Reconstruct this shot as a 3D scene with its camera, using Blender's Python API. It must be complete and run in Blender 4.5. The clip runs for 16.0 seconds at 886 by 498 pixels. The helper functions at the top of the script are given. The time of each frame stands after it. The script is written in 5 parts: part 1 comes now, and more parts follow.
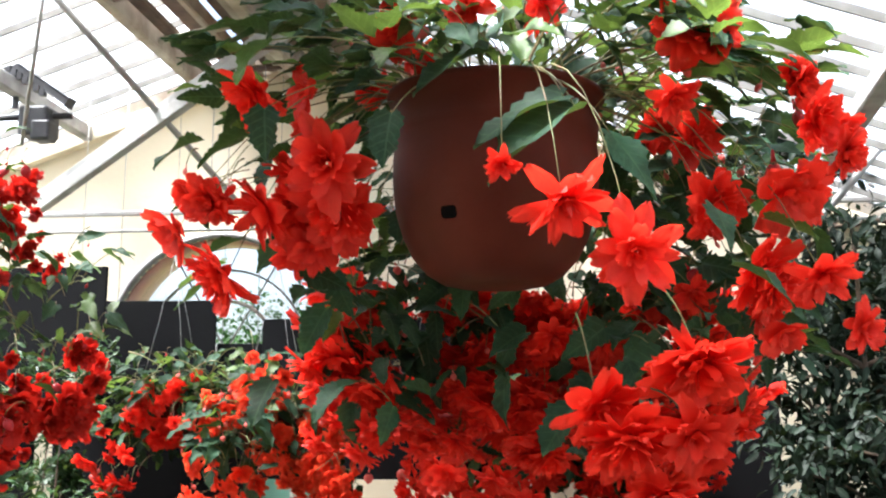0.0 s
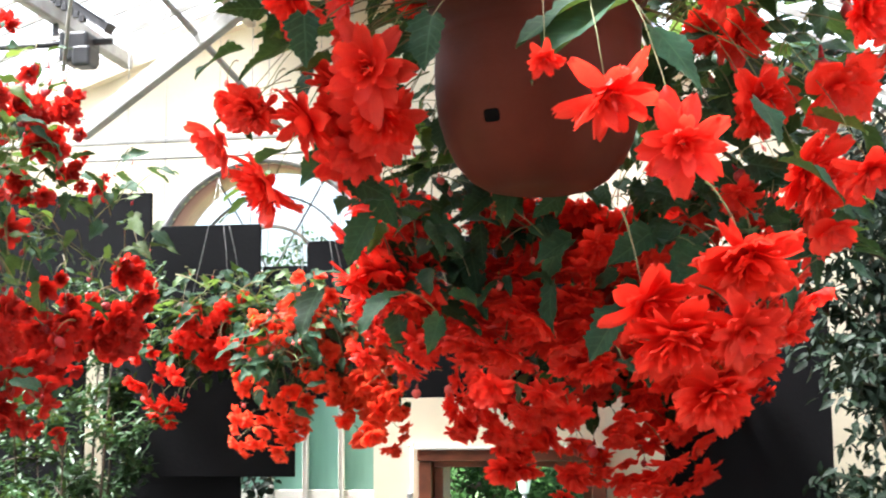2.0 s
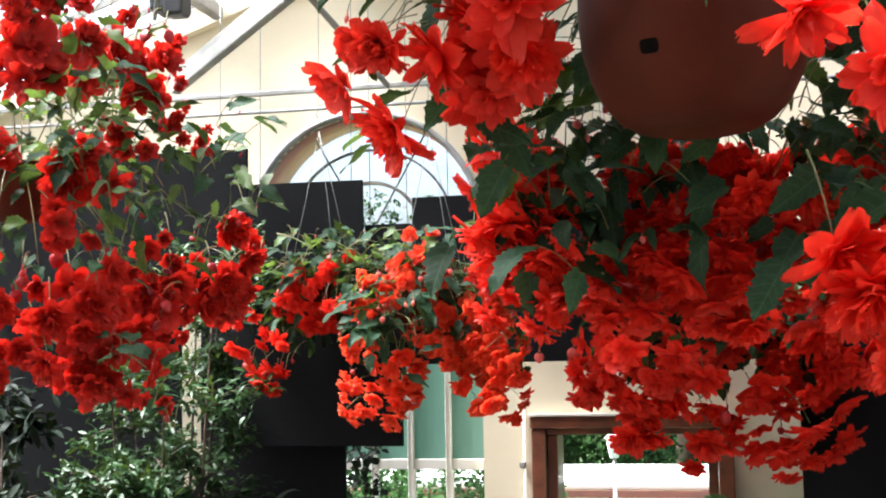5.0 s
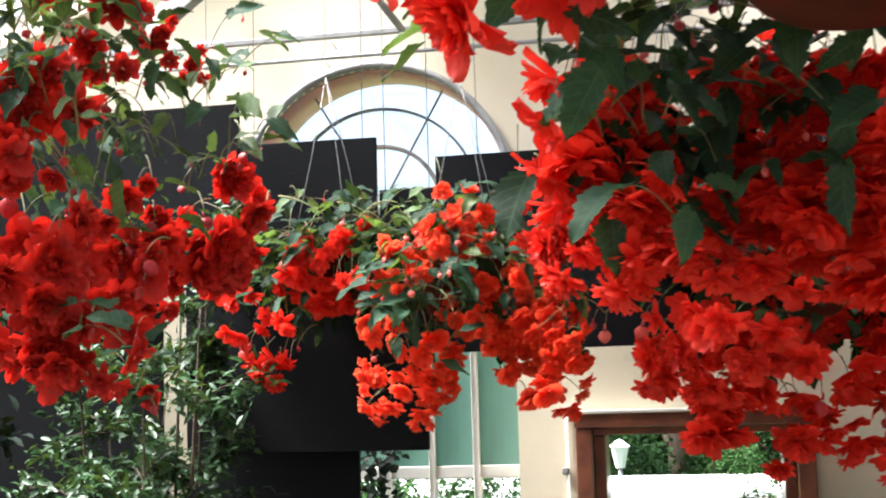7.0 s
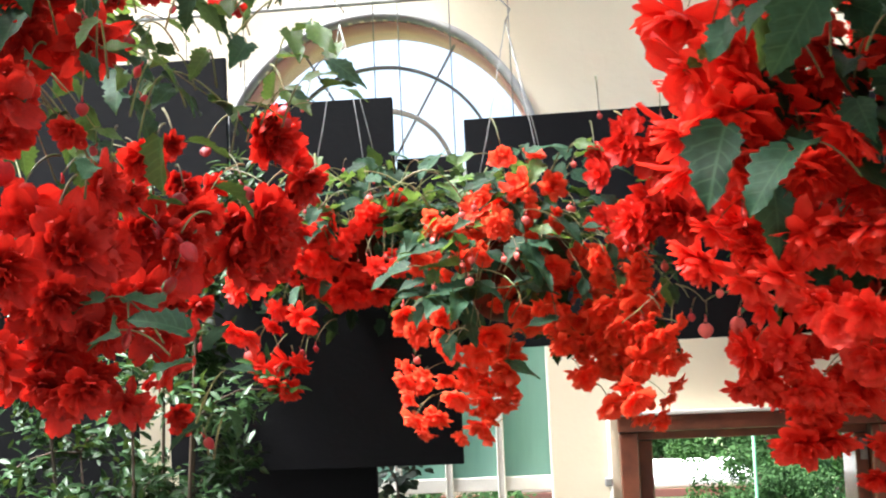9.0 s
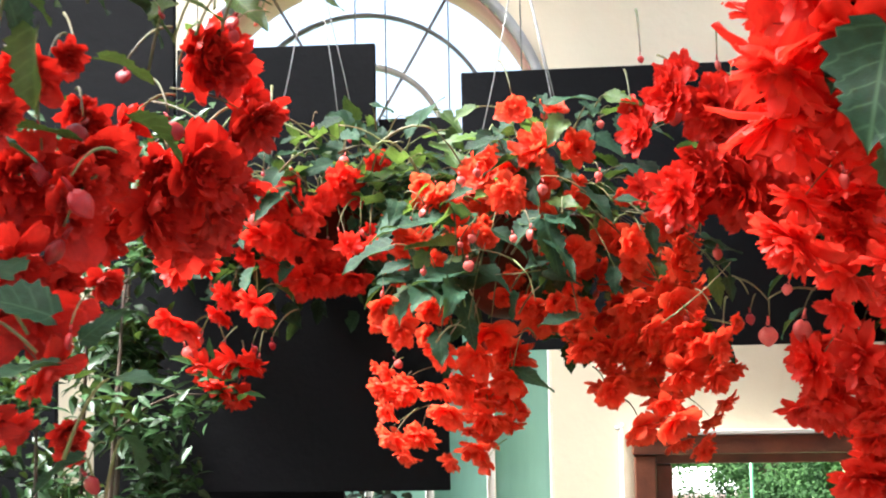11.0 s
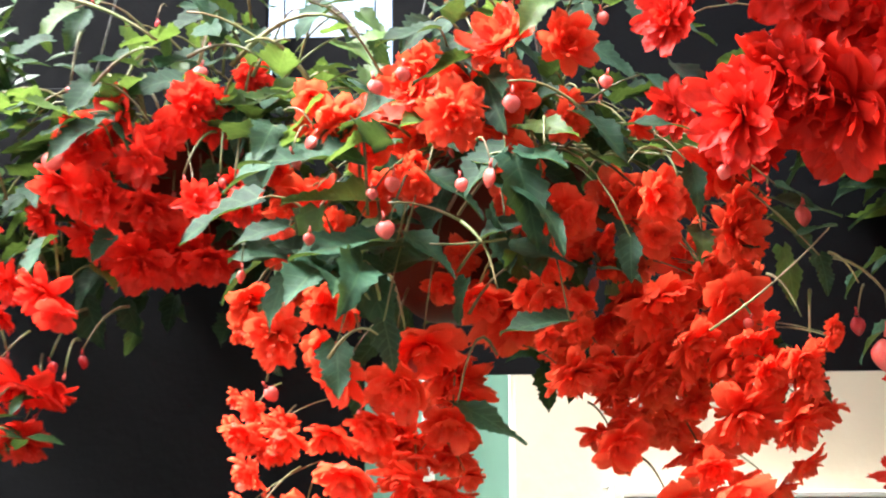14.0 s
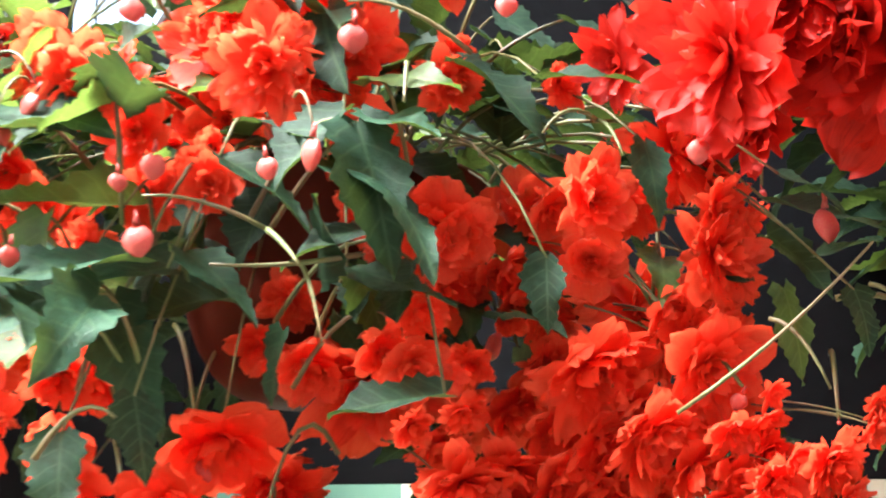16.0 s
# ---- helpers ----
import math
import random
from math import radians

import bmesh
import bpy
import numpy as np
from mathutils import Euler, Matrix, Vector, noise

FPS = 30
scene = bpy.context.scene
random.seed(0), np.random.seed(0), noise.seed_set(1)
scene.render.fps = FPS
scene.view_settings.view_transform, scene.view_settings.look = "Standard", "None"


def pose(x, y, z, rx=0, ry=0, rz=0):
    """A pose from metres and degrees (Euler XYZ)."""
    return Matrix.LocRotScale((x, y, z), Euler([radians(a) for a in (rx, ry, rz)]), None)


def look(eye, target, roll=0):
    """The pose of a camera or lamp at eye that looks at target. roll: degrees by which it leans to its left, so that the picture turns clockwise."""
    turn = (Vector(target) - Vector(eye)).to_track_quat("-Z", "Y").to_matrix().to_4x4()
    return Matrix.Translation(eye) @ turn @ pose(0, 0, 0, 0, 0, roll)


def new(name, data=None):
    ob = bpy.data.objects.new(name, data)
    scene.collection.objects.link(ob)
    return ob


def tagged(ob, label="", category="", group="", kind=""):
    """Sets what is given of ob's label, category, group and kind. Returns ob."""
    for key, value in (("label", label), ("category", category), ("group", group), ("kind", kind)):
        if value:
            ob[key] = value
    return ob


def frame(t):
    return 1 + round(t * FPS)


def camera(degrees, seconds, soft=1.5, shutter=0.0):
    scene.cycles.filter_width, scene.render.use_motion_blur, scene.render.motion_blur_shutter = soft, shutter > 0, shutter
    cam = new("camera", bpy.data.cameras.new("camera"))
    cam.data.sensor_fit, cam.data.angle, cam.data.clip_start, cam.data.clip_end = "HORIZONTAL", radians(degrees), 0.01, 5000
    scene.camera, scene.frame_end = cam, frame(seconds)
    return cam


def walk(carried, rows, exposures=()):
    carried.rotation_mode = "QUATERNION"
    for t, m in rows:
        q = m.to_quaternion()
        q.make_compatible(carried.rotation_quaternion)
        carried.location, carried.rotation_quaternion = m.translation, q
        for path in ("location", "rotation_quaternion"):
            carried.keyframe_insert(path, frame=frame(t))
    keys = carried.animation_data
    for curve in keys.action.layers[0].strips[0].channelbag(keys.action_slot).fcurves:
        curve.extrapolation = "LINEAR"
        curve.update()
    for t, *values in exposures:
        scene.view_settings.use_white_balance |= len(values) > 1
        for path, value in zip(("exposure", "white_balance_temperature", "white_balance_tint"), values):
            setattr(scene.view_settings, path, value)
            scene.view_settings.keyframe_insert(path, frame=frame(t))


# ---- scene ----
cam = camera(38.0, 16.0, soft=2.0, shutter=0.5)
PATH = [
    (0, (-0.0, -0.0, 2.3), (-0.26, 1.955, 2.63), 0.4),
    (0.5, (0.003, 0.01, 2.287), (-0.229, 1.974, 2.588), 0.6),
    (1, (0.006, 0.031, 2.262), (-0.248, 1.996, 2.533), 0.3),
    (1.5, (0.003, 0.042, 2.241), (-0.287, 2.005, 2.489), 0.0),
    (2, (-0.01, 0.021, 2.223), (-0.336, 1.98, 2.461), -0.5),
    (2.5, (-0.038, -0.009, 2.209), (-0.402, 1.944, 2.439), -0.7),
    (3, (-0.077, -0.013, 2.227), (-0.463, 1.939, 2.437), -0.4),
    (3.5, (-0.1, -0.017, 2.214), (-0.505, 1.93, 2.421), -0.9),
    (4, (-0.112, -0.006, 2.22), (-0.532, 1.939, 2.422), -0.9),
    (4.5, (-0.172, 0.107, 2.238), (-0.599, 2.052, 2.418), -0.9),
    (7, (-0.565, 0.923, 2.153), (-0.941, 2.876, 2.36), -1.7),
    (7.5, (-0.727, 1.049, 2.149), (-1.065, 3.011, 2.344), -1.6),
    (8, (-0.862, 1.184, 2.159), (-1.151, 3.155, 2.338), -1.9),
    (8.5, (-0.948, 1.312, 2.183), (-1.207, 3.289, 2.345), -2.3),
    (9, (-1.026, 1.424, 2.214), (-1.237, 3.405, 2.389), -2.6),
    (9.2, (-1.053, 1.463, 2.222), (-1.27, 3.444, 2.387), -2.7),
    (11.3, (-1.121, 2.094, 2.227), (-1.293, 4.080, 2.398), -0.90),
    (11.5, (-1.126, 2.154, 2.220), (-1.305, 4.140, 2.383), -0.81),
    (12, (-1.157, 2.261, 2.226), (-1.327, 4.248, 2.385), -1.07),
    (12.5, (-1.171, 2.413, 2.233), (-1.323, 4.401, 2.395), -0.97),
    (13, (-1.160, 2.567, 2.227), (-1.302, 4.554, 2.405), -1.11),
    (13.5, (-1.160, 2.720, 2.234), (-1.277, 4.709, 2.413), -0.75),
    (14, (-1.138, 2.853, 2.227), (-1.240, 4.839, 2.439), -0.32),
    (14.5, (-1.125, 2.994, 2.231), (-1.200, 4.979, 2.464), -0.50),
    (15, (-1.110, 3.120, 2.228), (-1.174, 5.100, 2.506), -0.27),
    (15.5, (-1.095, 3.248, 2.229), (-1.138, 5.220, 2.561), 0.09),
    (16, (-1.079, 3.353, 2.235), (-1.084, 5.318, 2.605), -0.27),
]
walk(cam, [(t, look(eye, target, roll)) for t, eye, target, roll in PATH], [(0, 2.5, 6150, 10), (0.5, 2.7, 6150, 10), (1, 2.92, 6150, 10), (2, 2.92, 6150, 10), (2.6, 2.7, 6150, 10), (3.3, 2.46, 6150, 10), (4.7, 2.4, 6150, 10), (7, 2.48, 6150, 10), (9.2, 2.74, 6150, 10), (11.3, 2.85, 6150, 10), (12.5, 2.98, 6150, 10), (14.5, 3.2, 6150, 10), (16, 3.45, 6150, 10)])

# ---- sky and sun: bright overcast day ----
world = bpy.data.worlds.new("sky")
world.use_nodes = True
scene.world = world
wn = world.node_tree.nodes
sky = wn.new("ShaderNodeTexSky")
sky.sky_type = "NISHITA"
sky.sun_disc = False
sky.sun_elevation, sky.sun_rotation = radians(60), radians(259)
sky.air_density, sky.dust_density, sky.ozone_density = 1.0, 6.0, 0.6
wn["Background"].inputs["Strength"].default_value = 0.095
world.node_tree.links.new(sky.outputs["Color"], wn["Background"].inputs["Color"])

sun_data = bpy.data.lights.new("sun", "SUN")
sun_data.energy, sun_data.angle, sun_data.color = 4.6, radians(22), (1.0, 0.985, 0.955)
sun = new("sun", sun_data)
sun.matrix_world = look((-4.5, -0.9, 8.0), (0, 0, 0))


# ---- materials ----
def material(name, colour, other=None, rough=0.6, scale=20.0, fine=160.0, bump=0.1, metal=0.0, through_light=0.0, spread=0.25, coat=0.0, island=0.0):
    """Two scales of variation, fine relief, a little change from object to object."""
    m = bpy.data.materials.new(name)
    m.use_nodes = True
    n, l = m.node_tree.nodes, m.node_tree.links
    b = n["Principled BSDF"]
    tex = n.new("ShaderNodeTexCoord")
    big, small = n.new("ShaderNodeTexNoise"), n.new("ShaderNodeTexNoise")
    big.inputs["Scale"].default_value, small.inputs["Scale"].default_value = scale, fine
    big.inputs["Detail"].default_value, small.inputs["Detail"].default_value = 4.0, 6.0
    l.new(tex.outputs["Object"], big.inputs["Vector"])
    l.new(tex.outputs["Object"], small.inputs["Vector"])
    mix = n.new("ShaderNodeMix")
    mix.data_type = "RGBA"
    mix.inputs[6].default_value = (*colour, 1)
    mix.inputs[7].default_value = (*(other or [c * 0.7 for c in colour]), 1)
    ramp = n.new("ShaderNodeMapRange")
    ramp.inputs["From Min"].default_value, ramp.inputs["From Max"].default_value = 0.35, 0.7
    l.new(big.outputs["Fac"], ramp.inputs["Value"])
    l.new(ramp.outputs["Result"], mix.inputs[0])
    info = n.new("ShaderNodeObjectInfo")
    vary = n.new("ShaderNodeHueSaturation")
    rnd = n.new("ShaderNodeMapRange")
    rnd.inputs["To Min"].default_value, rnd.inputs["To Max"].default_value = 1 - spread, 1 + spread * 0.6
    source = info.outputs["Random"]
    if island:
        geo = n.new("ShaderNodeNewGeometry")
        add = n.new("ShaderNodeMath")
        add.operation = "MULTIPLY_ADD"
        add.inputs[1].default_value = island
        l.new(geo.outputs["Random Per Island"], add.inputs[0])
        scaled = n.new("ShaderNodeMath")
        scaled.operation = "MULTIPLY"
        scaled.inputs[1].default_value = 1 - island
        l.new(source, scaled.inputs[0])
        l.new(scaled.outputs[0], add.inputs[2])
        source = add.outputs[0]
    l.new(source, rnd.inputs["Value"])
    l.new(rnd.outputs["Result"], vary.inputs["Value"])
    l.new(mix.outputs[2], vary.inputs["Color"])
    l.new(vary.outputs["Color"], b.inputs["Base Color"])
    b.inputs["Roughness"].default_value, b.inputs["Metallic"].default_value = rough, metal
    b.inputs["Coat Weight"].default_value = coat
    if bump:
        bp = n.new("ShaderNodeBump")
        bp.inputs["Strength"].default_value, bp.inputs["Distance"].default_value = bump, 0.004
        l.new(small.outputs["Fac"], bp.inputs["Height"])
        l.new(bp.outputs["Normal"], b.inputs["Normal"])
    if through_light:
        tr = n.new("ShaderNodeBsdfTranslucent")
        l.new(vary.outputs["Color"], tr.inputs["Color"])
        blend = n.new("ShaderNodeMixShader")
        blend.inputs[0].default_value = through_light
        l.new(b.outputs[0], blend.inputs[1])
        l.new(tr.outputs[0], blend.inputs[2])
        l.new(blend.outputs[0], n["Material Output"].inputs["Surface"])
    return m


def petal_material(name, colour, other, tip, spread, through_light):
    """A petal that pales towards its rim, with fine streaks along its length."""
    m = material(name, colour, other, 0.55, 22, 240, 0.2, spread=spread, through_light=through_light, island=0.5)
    n, l = m.node_tree.nodes, m.node_tree.links
    grow, across = n.new("ShaderNodeAttribute"), n.new("ShaderNodeAttribute")
    grow.attribute_name, across.attribute_name = "tip", "across"
    place = n.new("ShaderNodeCombineXYZ")
    stretch = n.new("ShaderNodeMath")
    stretch.operation = "MULTIPLY"
    stretch.inputs[1].default_value = 7.0
    geo = n.new("ShaderNodeNewGeometry")
    island = n.new("ShaderNodeMath")
    island.operation = "MULTIPLY"
    island.inputs[1].default_value = 50.0
    l.new(across.outputs["Fac"], stretch.inputs[0])
    l.new(geo.outputs["Random Per Island"], island.inputs[0])
    l.new(stretch.outputs[0], place.inputs[0])
    l.new(grow.outputs["Fac"], place.inputs[1])
    l.new(island.outputs[0], place.inputs[2])
    streak = n.new("ShaderNodeTexNoise")
    streak.inputs["Scale"].default_value, streak.inputs["Detail"].default_value = 1.6, 3.0
    l.new(place.outputs[0], streak.inputs["Vector"])
    pale = n.new("ShaderNodeMapRange")
    pale.inputs["From Min"].default_value, pale.inputs["From Max"].default_value = 0.35, 1.25
    l.new(grow.outputs["Fac"], pale.inputs["Value"])
    uneven = n.new("ShaderNodeMath")
    uneven.operation = "MULTIPLY"
    l.new(pale.outputs[0], uneven.inputs[0])
    wide = n.new("ShaderNodeMapRange")
    wide.inputs["From Min"].default_value, wide.inputs["From Max"].default_value = 0.3, 0.65
    wide.inputs["To Min"].default_value, wide.inputs["To Max"].default_value = 0.3, 1.2
    l.new(streak.outputs["Fac"], wide.inputs["Value"])
    l.new(wide.outputs[0], uneven.inputs[1])
    hue = next(x for x in n if x.bl_idname == "ShaderNodeHueSaturation")
    over = n.new("ShaderNodeMix")
    over.data_type = "RGBA"
    over.inputs[7].default_value = (*tip, 1)
    l.new(uneven.outputs[0], over.inputs[0])
    l.new(hue.outputs["Color"], over.inputs[6])
    l.new(over.outputs[2], n["Principled BSDF"].inputs["Base Color"])
    l.new(over.outputs[2], next(x for x in n if x.bl_idname == "ShaderNodeBsdfTranslucent").inputs["Color"])
    return m


def leaf_material(name, colour, vein, rough=0.38, through_light=0.3):
    """A leaf with paler veins that run out from the midrib, by the mesh's own leaf coordinates."""
    m = material(name, colour, [c * 0.55 for c in colour], rough, 9, 60, 0.35, through_light=through_light, spread=0.45)
    n, l = m.node_tree.nodes, m.node_tree.links
    uv = n.new("ShaderNodeUVMap")
    uv.uv_map = "leaf"
    sep = n.new("ShaderNodeSeparateXYZ")
    l.new(uv.outputs["UV"], sep.inputs[0])
    side = n.new("ShaderNodeMath")
    side.operation = "ABSOLUTE"
    l.new(sep.outputs["Y"], side.inputs[0])
    slant = n.new("ShaderNodeMath")
    slant.operation = "MULTIPLY_ADD"
    slant.inputs[1].default_value = -0.55
    l.new(side.outputs[0], slant.inputs[0])
    l.new(sep.outputs["X"], slant.inputs[2])
    wave = n.new("ShaderNodeMath")
    wave.operation = "PINGPONG"
    wave.inputs[1].default_value = 0.08
    l.new(slant.outputs[0], wave.inputs[0])
    line = n.new("ShaderNodeMapRange")
    line.inputs["From Min"].default_value, line.inputs["From Max"].default_value = 0.0, 0.018
    line.inputs["To Min"].default_value, line.inputs["To Max"].default_value = 0.55, 0.0
    l.new(wave.outputs[0], line.inputs["Value"])
    mid = n.new("ShaderNodeMapRange")
    mid.inputs["From Min"].default_value, mid.inputs["From Max"].default_value = 0.0, 0.035
    mid.inputs["To Min"].default_value, mid.inputs["To Max"].default_value = 0.8, 0.0
    l.new(side.outputs[0], mid.inputs["Value"])
    most = n.new("ShaderNodeMath")
    most.operation = "MAXIMUM"
    l.new(line.outputs[0], most.inputs[0])
    l.new(mid.outputs[0], most.inputs[1])
    hue = next(x for x in n if x.bl_idname == "ShaderNodeHueSaturation")
    over = n.new("ShaderNodeMix")
    over.data_type = "RGBA"
    over.inputs[7].default_value = (*vein, 1)
    l.new(most.outputs[0], over.inputs[0])
    l.new(hue.outputs["Color"], over.inputs[6])
    l.new(over.outputs[2], n["Principled BSDF"].inputs["Base Color"])
    glow = next(x for x in n if x.bl_idname == "ShaderNodeBsdfTranslucent").inputs["Color"]
    for link in list(glow.links):
        l.remove(link)
    # light that comes through a blade is yellower than its face
    glow.default_value = (colour[1] * 0.85, colour[1] * 1.3, colour[1] * 0.22, 1)
    return m


def pane_material(name, tint=(0.97, 0.98, 0.98), gloss=0.06, haze=0.0, haze_colour=(0.8, 0.85, 0.83)):
    """Thin glazing: mostly clear, a weak reflection, and haze where the pane is frosted."""
    m = bpy.data.materials.new(name)
    m.use_nodes = True
    n, l = m.node_tree.nodes, m.node_tree.links
    n.remove(n["Principled BSDF"])
    clear, shine, milk = n.new("ShaderNodeBsdfTransparent"), n.new("ShaderNodeBsdfGlossy"), n.new("ShaderNodeBsdfTranslucent")
    body = n.new("ShaderNodeBsdfDiffuse")
    clear.inputs["Color"].default_value = (*tint, 1)
    shine.inputs["Roughness"].default_value = 0.05
    noise_tex = n.new("ShaderNodeTexNoise")
    noise_tex.inputs["Scale"].default_value = 6.0
    noise_tex.inputs["Detail"].default_value = 6.0
    shade = n.new("ShaderNodeMix")
    shade.data_type = "RGBA"
    shade.inputs[6].default_value = (*haze_colour, 1)
    shade.inputs[7].default_value = (*[c * 0.78 for c in haze_colour], 1)
    l.new(noise_tex.outputs["Fac"], shade.inputs[0])
    l.new(shade.outputs[2], milk.inputs["Color"])
    l.new(shade.outputs[2], body.inputs["Color"])
    a, b, c = n.new("ShaderNodeMixShader"), n.new("ShaderNodeMixShader"), n.new("ShaderNodeMixShader")
    c.inputs[0].default_value = 0.35
    l.new(milk.outputs[0], c.inputs[1])
    l.new(body.outputs[0], c.inputs[2])
    a.inputs[0].default_value = gloss
    l.new(clear.outputs[0], a.inputs[1])
    l.new(shine.outputs[0], a.inputs[2])
    b.inputs[0].default_value = haze
    l.new(a.outputs[0], b.inputs[1])
    l.new(c.outputs[0], b.inputs[2])
    l.new(b.outputs[0], n["Material Output"].inputs["Surface"])
    return m


CREAM = material("cream_wall_paint", (0.81, 0.725, 0.56), (0.75, 0.655, 0.485), 0.85, 1.6, 45, 0.25, spread=0.02)
PINK = material("pink_reveal_paint", (0.72, 0.42, 0.36), (0.66, 0.36, 0.30), 0.85, 3, 60, 0.2, spread=0.02)
WHITE = material("white_frame_paint", (0.74, 0.73, 0.68), (0.6, 0.58, 0.52), 0.55, 9, 120, 0.2, spread=0.05)
OLD_WHITE = material("weathered_white_wood", (0.55, 0.51, 0.43), (0.25, 0.20, 0.15), 0.7, 7, 90, 0.5, spread=0.2)
DARK_WOOD = material("dark_roof_timber", (0.16, 0.11, 0.08), (0.07, 0.05, 0.04), 0.75, 12, 90, 0.5, spread=0.3)
DOOR_WOOD = material("red_brown_door_wood", (0.20, 0.062, 0.03), (0.10, 0.03, 0.017), 0.38, 14, 130, 0.3, spread=0.1, coat=0.2)
STEEL = material("grey_painted_steel", (0.38, 0.38, 0.37), (0.25, 0.24, 0.23), 0.5, 14, 160, 0.2, metal=0.2, spread=0.1)
DARK_STEEL = material("dark_steel", (0.05, 0.05, 0.055), (0.025, 0.025, 0.028), 0.45, 15, 160, 0.2, metal=0.3, spread=0.1)
BAR = material("slim_grey_glazing_bar", (0.30, 0.29, 0.27), (0.18, 0.17, 0.15), 0.55, 12, 140, 0.2, spread=0.15)
BLACK = material("matt_black_board", (0.0085, 0.0085, 0.010), (0.006, 0.006, 0.007), 0.8, 2.2, 60, 0.25, spread=0.25)
WIRE = material("galvanised_wire", (0.30, 0.30, 0.29), (0.2, 0.2, 0.19), 0.4, 40, 200, 0.1, metal=0.7, spread=0.1)
TERRACOTTA = material("brown_terracotta_plastic", (0.088, 0.0160, 0.0078), (0.064, 0.0115, 0.006), 0.55, 5, 140, 0.12, spread=0.05)
# dark colour that stands for the shade inside the drain slot
SLOT_PATCH = material("dark_pot_inside", (0.008, 0.006, 0.005), (0.004, 0.004, 0.004), 0.9, 20, 100, 0.2)
SOIL = material("peat_soil", (0.03, 0.02, 0.013), (0.015, 0.01, 0.008), 0.95, 40, 200, 1.0)
STEM = material("pale_green_stem", (0.16, 0.19, 0.06), (0.19, 0.10, 0.05), 0.5, 18, 200, 0.15, spread=0.4, through_light=0.15)
LEAF = leaf_material("begonia_leaf", (0.026, 0.070, 0.038), (0.07, 0.13, 0.06), 0.5)
LEAF_LIME = leaf_material("young_begonia_leaf", (0.075, 0.15, 0.026), (0.14, 0.22, 0.06), 0.42, 0.4)
BUD = material("pink_begonia_bud", (0.66, 0.075, 0.075), (0.68, 0.15, 0.10), 0.45, 25, 200, 0.1, spread=0.2, through_light=0.25)
RED_BUD = material("crimson_begonia_bud", (0.50, 0.018, 0.02), (0.36, 0.012, 0.02), 0.42, 25, 200, 0.1, spread=0.3, through_light=0.25)
SCARLET = petal_material("scarlet_petal", (0.88, 0.030, 0.014), (0.82, 0.018, 0.010), (0.93, 0.062, 0.028), 0.2, 0.5)
CRIMSON = petal_material("deep_red_petal", (0.72, 0.02, 0.009), (0.6, 0.012, 0.006), (0.84, 0.04, 0.018), 0.3, 0.45)
# deep red like CRIMSON, darkened: the side basket's shade is in the colour
SHADED_CRIMSON = petal_material("dark_red_petal", (0.6, 0.015, 0.008), (0.46, 0.009, 0.006), (0.74, 0.03, 0.014), 0.3, 0.45)
ORANGE = petal_material("orange_red_petal", (0.94, 0.085, 0.030), (0.92, 0.050, 0.018), (0.96, 0.160, 0.065), 0.18, 0.58)
FICUS = leaf_material("dark_glossy_leaf", (0.009, 0.025, 0.012), (0.022, 0.038, 0.022), 0.58, 0.1)
# green lowered to put the shade under the red basket into the colour
SHRUB = leaf_material("fresh_green_leaf", (0.022, 0.062, 0.018), (0.07, 0.14, 0.05), 0.4, 0.25)
TREE_LEAF = material("garden_tree_foliage", (0.040, 0.095, 0.022), (0.018, 0.05, 0.014), 0.75, 1.2, 12, 0.2, spread=0.5, through_light=0.3, island=0.7)
YELLOW_LEAF = material("yellow_bush_foliage", (0.35, 0.34, 0.05), (0.22, 0.26, 0.04), 0.6, 3, 12, 0.2, spread=0.3, through_light=0.3, island=0.7)
DARK_STRAP = material("dark_strap_leaf", (0.022, 0.045, 0.028), (0.035, 0.022, 0.03), 0.35, 6, 80, 0.2, spread=0.4, through_light=0.12)
PALM = material("palm_frond", (0.03, 0.10, 0.025), (0.05, 0.14, 0.03), 0.45, 10, 80, 0.2, spread=0.3, through_light=0.2)
BARK = material("brown_bark", (0.10, 0.065, 0.04), (0.05, 0.035, 0.025), 0.85, 14, 90, 0.8, spread=0.2)
GRASS = material("lawn", (0.06, 0.11, 0.03), (0.10, 0.13, 0.05), 0.9, 0.6, 30, 0.6)
PAVING = material("dark_floor_gravel", (0.045, 0.042, 0.037), (0.026, 0.025, 0.022), 0.8, 2, 40, 0.4)
CANVAS = material("white_canopy", (0.80, 0.80, 0.78), (0.70, 0.70, 0.69), 0.7, 1.5, 30, 0.1)
BRICK_RED = material("red_brown_fascia", (0.22, 0.07, 0.05), (0.14, 0.05, 0.04), 0.7, 4, 50, 0.3)
LAMP_GLASS = material("white_lamp_glass", (0.80, 0.80, 0.78), (0.7, 0.72, 0.72), 0.2, 6, 60, 0.05)
GREEN_PAINT = material("green_post_paint", (0.06, 0.20, 0.10), (0.04, 0.15, 0.07), 0.5, 8, 90, 0.2, spread=0.1)
CLEAR = pane_material("clear_glass")
ROOF_GLASS = pane_material("hazed_roof_glass", gloss=0.05, haze=0.22, haze_colour=(0.86, 0.88, 0.88))
GREEN_GLASS = pane_material("green_frosted_glass", (0.75, 0.88, 0.82), 0.05, 0.92, (0.34, 0.52, 0.44))

for m_, level in ((BLACK, 0.1), (SLOT_PATCH, 0.0), (LEAF, 0.17), (TERRACOTTA, 0.1), (FICUS, 0.22), (SHRUB, 0.3), (TREE_LEAF, 0.15)):
    m_.node_tree.nodes["Principled BSDF"].inputs["Specular IOR Level"].default_value = level

